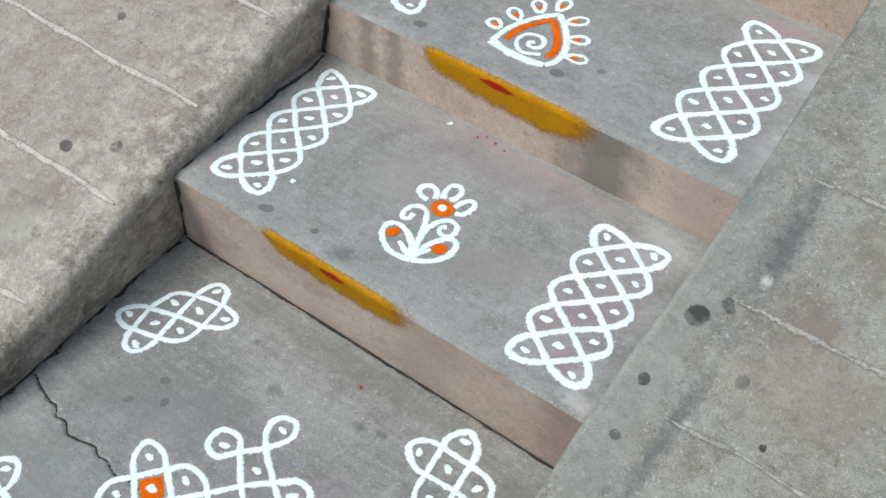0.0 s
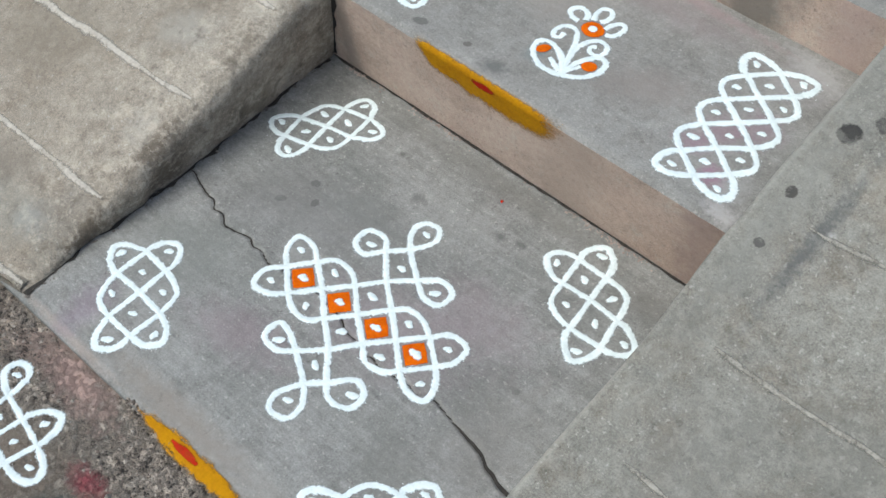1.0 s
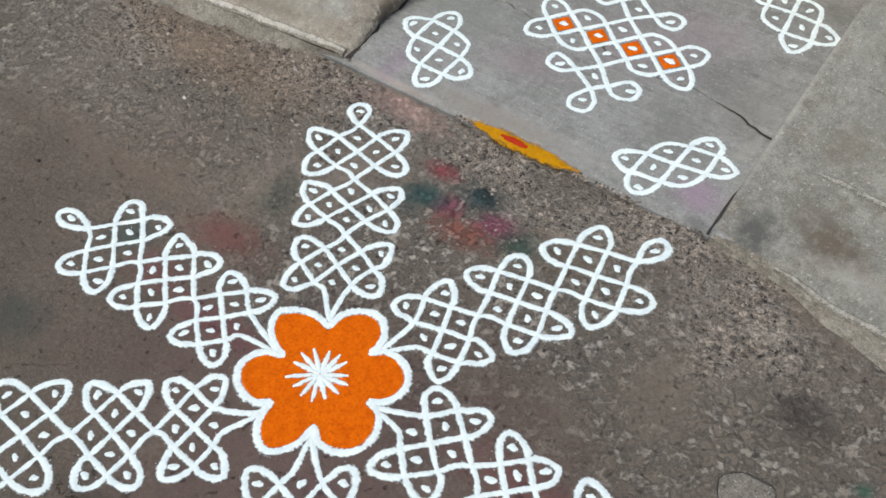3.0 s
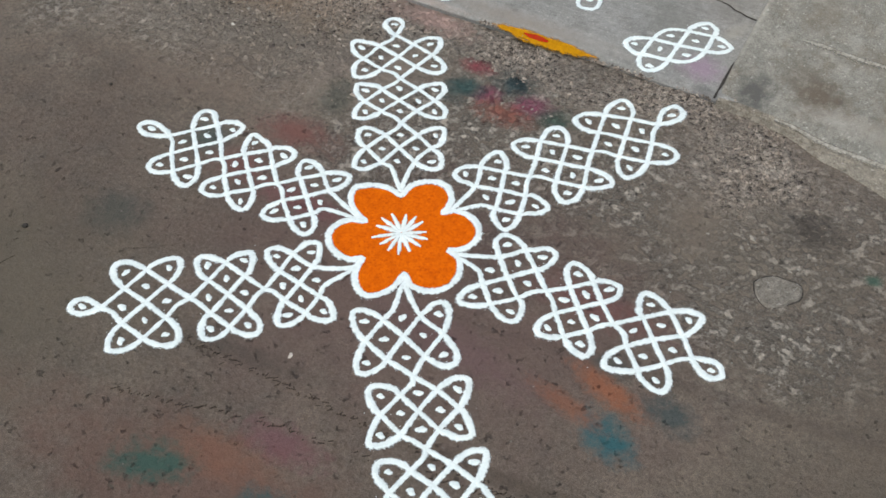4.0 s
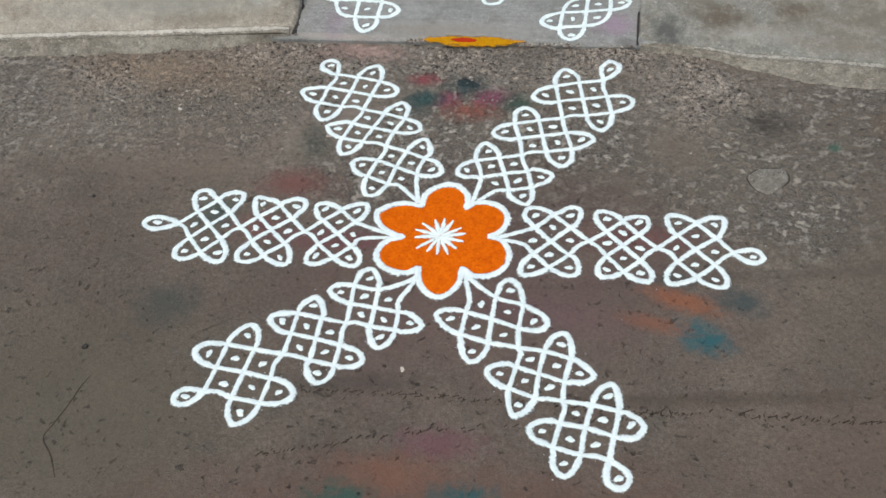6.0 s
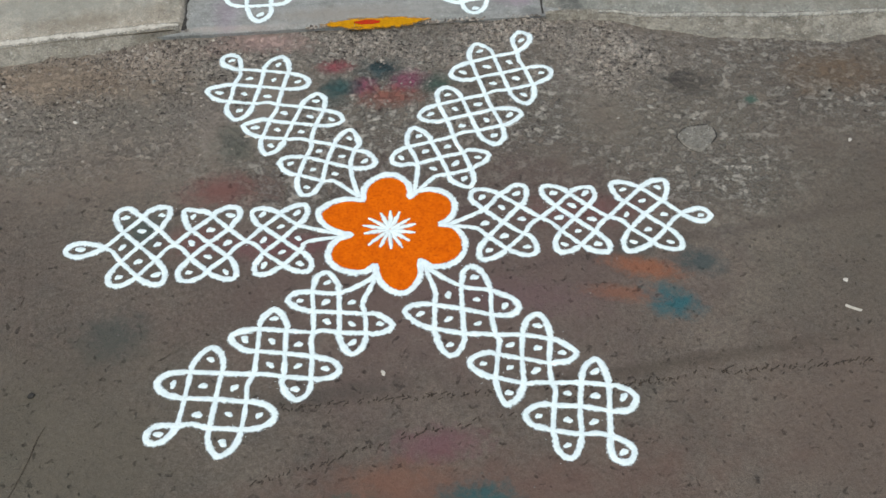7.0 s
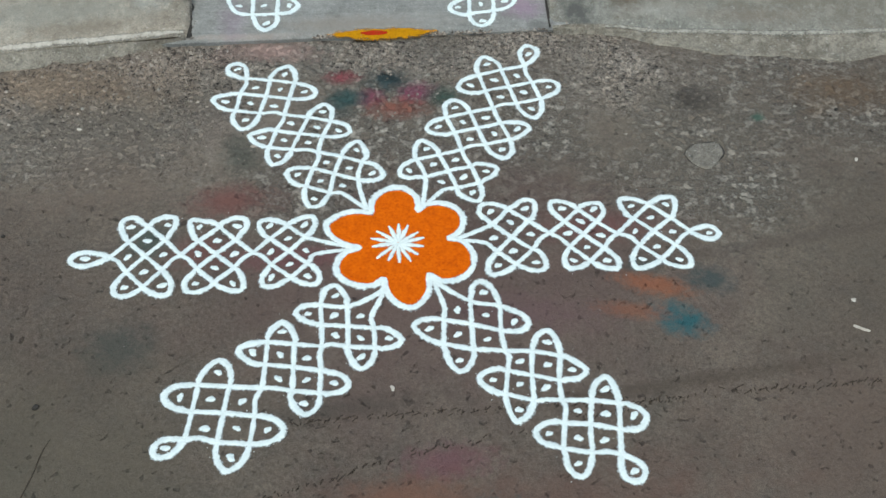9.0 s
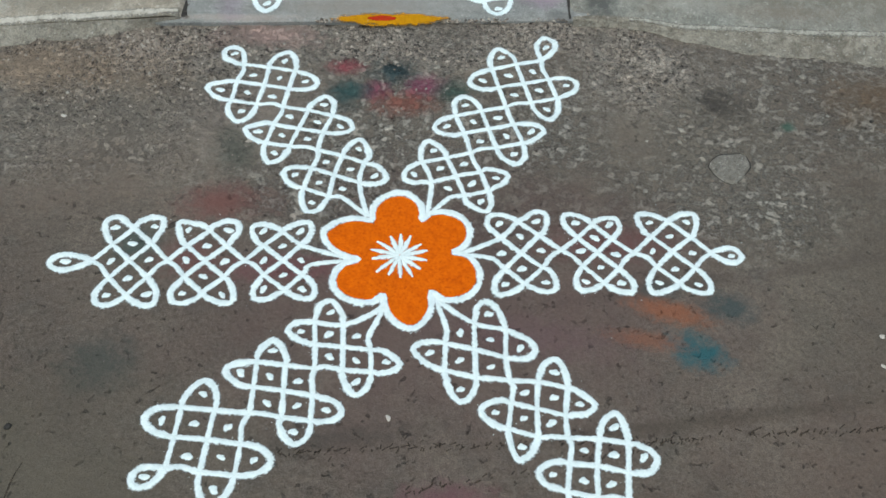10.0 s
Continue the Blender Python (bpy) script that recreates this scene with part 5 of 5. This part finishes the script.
STONE_RIM = spline([(0.569, 0.192), (0.588, 0.214), (0.611, 0.219), (0.633, 0.217), (0.645, 0.198), (0.630, 0.168), (0.605, 0.146), (0.582, 0.160)], True, 0.006)[:-1]
STONE_RIM = STONE_RIM + 0.0042 * np.stack([vnoise(STONE_RIM[:, 0], STONE_RIM[:, 1], 0.012, 73), vnoise(STONE_RIM[:, 0], STONE_RIM[:, 1], 0.012, 74)], 1)
stone = tagged(new("stone", filled("stone", STONE_RIM[::-1], lambda x, y: ground_z(x, y) + 0.0012 * vnoise(x, y, 0.02, 75), STONE, 12, 0.0040, -0.0006)), "pale flat stone bedded in the ground", "stone")
# A broken dark ring laid on the ground as the stone's thin shadow.
rim = Strokes(ground_z, 140)
rim.add(np.column_stack([STONE_RIM[::3], np.clip(0.7 + 0.7 * vnoise(STONE_RIM[::3, 0], STONE_RIM[::3, 1], 0.03, 76), 0.15, 1.3)]), 0.0034, closed=True, thick=0.0005, lift=-0.0001)
part("shadow_rim", rim.mesh("shadow_rim", SOIL_AND_SHADE), stone, "thin broken dark line drawn as the stone's shadow")

straw = Strokes(ground_z, 141)
straw.add([(0.772, -0.230), (0.785, -0.238), (0.797, -0.244)], 0.004, thick=0.003, taper=0.004)
tagged(new("straw", straw.mesh("straw", TWIG)), "short pale dry straw on the ground", "straw")
def specks(name, places, height, mat, label, size):
    for k, (x, y) in enumerate(places):
        ob = tagged(new(name, blob(name, size, size * 0.7, mat, 170 + k, 0.0009)), label, "powder speck", "specks of powder")
        ob.matrix_world = pose(x, y, float(height(np.array(x), np.array(y))) + 0.0006, 0, 0, 50 * k)


specks("kumkum_speck", ((0.005, 1.208),), landing_z, RED, "tiny red kumkum speck on the landing", 0.0035)
specks("kumkum_speck", ((-0.042, 1.628), (-0.063, 1.632), (-0.075, 1.622), (-0.02, 1.622)), tread_two_z, RED, "tiny red kumkum speck on the middle step", 0.0028)
specks("flour_speck", ((-0.247, 1.348), (-0.133, 1.622)), tread_two_z, WHITE, "small white flour speck on the middle step", 0.0055)
specks("flour_speck", ((0.789, -0.177), (0.9, 0.155), (-0.03, -0.302), (-0.62, 0.33)), ground_z, TWIG, "small pale speck on the ground", 0.004)

fissure = Strokes(ground_z, 142)
fissure.add([(-0.575, -0.36), (-0.585, -0.385), (-0.593, -0.421), (-0.606, -0.462), (-0.613, -0.49), (-0.588, -0.52), (-0.565, -0.56)], 0.0040, thick=0.0004, lift=-0.0001, taper=0.03)
part("crack", fissure.mesh("crack", PRESSED), ground, "dark fine crack in the ground")


def tyre_print(path, seed, wide):
    """Faint ticks pressed by a tyre."""
    line = spline(path, step=0.006)
    r = np.random.default_rng(seed)
    s = Strokes(ground_z, seed)
    for (x, y), (u, v) in zip(line, np.gradient(line, axis=0)):
        if r.random() < 0.2 + 0.8 * (vnoise(x, y, 0.06, 78) > -0.2):
            x, y = x + r.normal(0, 0.003), y + r.normal(0, 0.0035)
            d = np.array((-v, u)) / math.hypot(u, v) * wide * (0.25 + 0.7 * r.random())
            lean = np.array((u, v)) * r.normal(0.4, 0.5)
            s.add([np.array((x, y)) - d - lean, np.array((x, y)), np.array((x, y)) + d + lean], 0.0034, thick=0.0002, lift=0.0002)
    part("tyre_print", s.mesh("tyre_print", PRESSED), ground, "faint row of tyre tread marks")


tyre_print([(-0.20, -0.357), (0.05, -0.352), (0.33, -0.352), (0.80, -0.342)], 143, 0.0045)
tyre_print([(-0.24, -0.488), (0.0, -0.425), (0.25, -0.385), (0.52, -0.335)], 144, 0.004)
pebble_mesh = rock("pebble", (0.006, 0.005, 0.004), SOIL_AND_SHADE, 8)
for x, y, k in ((-0.607, -0.302, 1.0), (0.905, 0.30, 0.7), (-0.72, 0.06, 0.6)):
    tagged(new("pebble", pebble_mesh), "small dark pebble on the ground", "pebble", "pebbles").matrix_world = pose(x, y, float(ground_z(np.array(x), np.array(y))) + 0.002, 0, 0, 40 * k) @ Matrix.Scale(k, 4)


def grit(name, count, zone, size, mat, height, label, seed, box):
    """Loose grains lying where the zone says, as one mesh."""
    r = np.random.default_rng(seed)
    base = np.array([(1, 0, 0), (0, 1, 0), (-1, 0, 0), (0, -1, 0), (0, 0, 0.9)], float)
    tri = [(0, 1, 4), (1, 2, 4), (2, 3, 4), (3, 0, 4)]
    v, f = [], []
    tries = r.random((count * 12, 2)) * (box[2] - box[0], box[3] - box[1]) + (box[0], box[1])
    keep = tries[r.random(len(tries)) < zone(tries[:, 0], tries[:, 1])][:count]
    drawn = np.zeros((700, 700), bool)
    for strokes in scattered:
        for line, _ in strokes.lines:
            i, j = ((line + (1.3, 0.7)) / 0.004).astype(int).T
            for di, dj in ((0, 0), (1, 0), (-1, 0), (0, 1), (0, -1)):
                drawn[np.clip(i + di, 0, 699), np.clip(j + dj, 0, 699)] = True
    i, j = ((keep + (1.3, 0.7)) / 0.004).astype(int).clip(0, 699).T
    keep = keep[~drawn[i, j]]
    z = height(keep[:, 0], keep[:, 1])
    for (x, y), h in zip(keep, z):
        s, a = size * (0.45 + r.gamma(1.6, 0.45)), r.random() * 6.28
        c, d = math.cos(a), math.sin(a)
        q = base * (s, s * (0.6 + 0.4 * r.random()), s * (0.6 + 0.5 * r.random())) * (1 + 0.25 * r.standard_normal((5, 1)))
        n = len(v)
        v += [(x + p[0] * c - p[1] * d, y + p[0] * d + p[1] * c, h + p[2] - 0.0004) for p in q]
        f += [tuple(n + i for i in t) for t in tri]
    tagged(new(name, mesh_of(name, v, f, mat, smooth=False)), label, "grit", kind="stuff")


FLAKE = plain("pale_cement_flake", (0.20, 0.175, 0.145), (0.36, 0.33, 0.28), 90.0)
grit("gravel", 7000, lambda x, y: 0.8 * rough_zone(x, y) ** 2, 0.0016, GRAINS, ground_z, "loose gravel showing through the worn ground", 150, (-0.95, 0.05, 0.95, 0.565))
grit("edge_gravel", 420, lambda x, y: np.clip(0.5 + vnoise(x, y, 0.05, 77), 0, 1) * (1 - step_up(y, 0.566, 0.578)), 0.0019, GRAINS, lambda x, y: landing_z(x, y) - 0.0045, "gravel lapping over the landing's worn edge", 157, (-0.16, 0.562, 0.345, 0.578))
grit("ramp_gravel", 260, lambda x, y: (1 - step_up(y, 0.565, 0.60)) * (1 - step_up(x, 0.42, 0.52)), 0.0019, GRAINS, lambda x, y: right_slope(x, y) - 0.0012, "gravel at the foot of the grey ramp", 158, (0.365, 0.562, 0.52, 0.60))
grit("grit", 300, lambda x, y: 0.25 + 0.4 * vnoise(x, y, 0.2, 31), 0.0009, GRAVEL, ground_z, "fine grit strewn over the ground", 151, (-1.1, -0.8, 1.2, 0.5))

CRUMB = plain("pinkish_mortar", (0.20, 0.14, 0.115), (0.46, 0.38, 0.33), 120.0)
grit("rubble", 420, lambda x, y: np.clip(1.1 - np.hypot((x + 0.50) / 0.13, (y - 0.525) / 0.055), 0, 1), 0.0028, GRAINS, ground_z, "small rubble by the ramp's broken corner", 154, (-0.66, 0.45, -0.36, 0.562))
grit("flakes", 500, lambda x, y: 0.5 * crust_zone(x, y) ** 2 * np.clip(0.2 + vnoise(x, y, 0.12, 68), 0, 1), 0.0020, FLAKE, ground_z, "pale flakes of old cement on the ground", 155, (-0.9, 0.0, 1.2, 0.52))
grit("mortar_crumbs", 700, lambda x, y: 0.9 * np.clip(1 - (1.268 - y) / 0.016, 0, 1) ** 2 * np.clip(0.6 + vnoise(x, y, 0.07, 67), 0, 1), 0.0014, CRUMB, landing_z, "crumbs of mortar along the riser's foot", 152, (-0.41, 1.25, 0.37, 1.268))
grit("soil_crumbs", 900, lambda x, y: np.clip(1 - (x - left_foot(0.02)(y) - 0.004) / 0.016, 0, 1) ** 2 * (x > left_foot(0.02)(y) - 0.002), 0.0015, GRAVEL, landing_z, "soil crumbs along the ramp's foot", 153, (-0.56, 0.575, -0.37, 1.26))


def flour_dust(seed):
    """Stray grains of flour beside the drawn lines."""
    r = np.random.default_rng(seed)
    v, f, uv = [], [], []
    for s in scattered:
        for line, wide in s.lines:
            for i in range(0, len(line), 2):
                if r.random() < 0.55:
                    x, y = line[i] + r.normal(0, 0.30 + 0.35 * (r.random() < 0.15), 2) * wide[i] * 1.3
                    k = 0.00055 + 0.0006 * r.random()
                    z = float(s.height(np.array(x), np.array(y))) + 0.0007
                    n = len(v)
                    v += [(x - k, y - k * 0.6, z), (x + k, y - k * 0.6, z), (x, y + k, z), (x, y, z + k)]
                    f += [(n, n + 1, n + 3), (n + 1, n + 2, n + 3), (n + 2, n, n + 3)]
                    uv += [(0, 1)] * 4
    tagged(new("flour_dust", mesh_of("flour_dust", v, f, WHITE, smooth=False, uv=uv)), "stray white flour grains beside the lines", "flour", kind="stuff")


flour_dust(160)
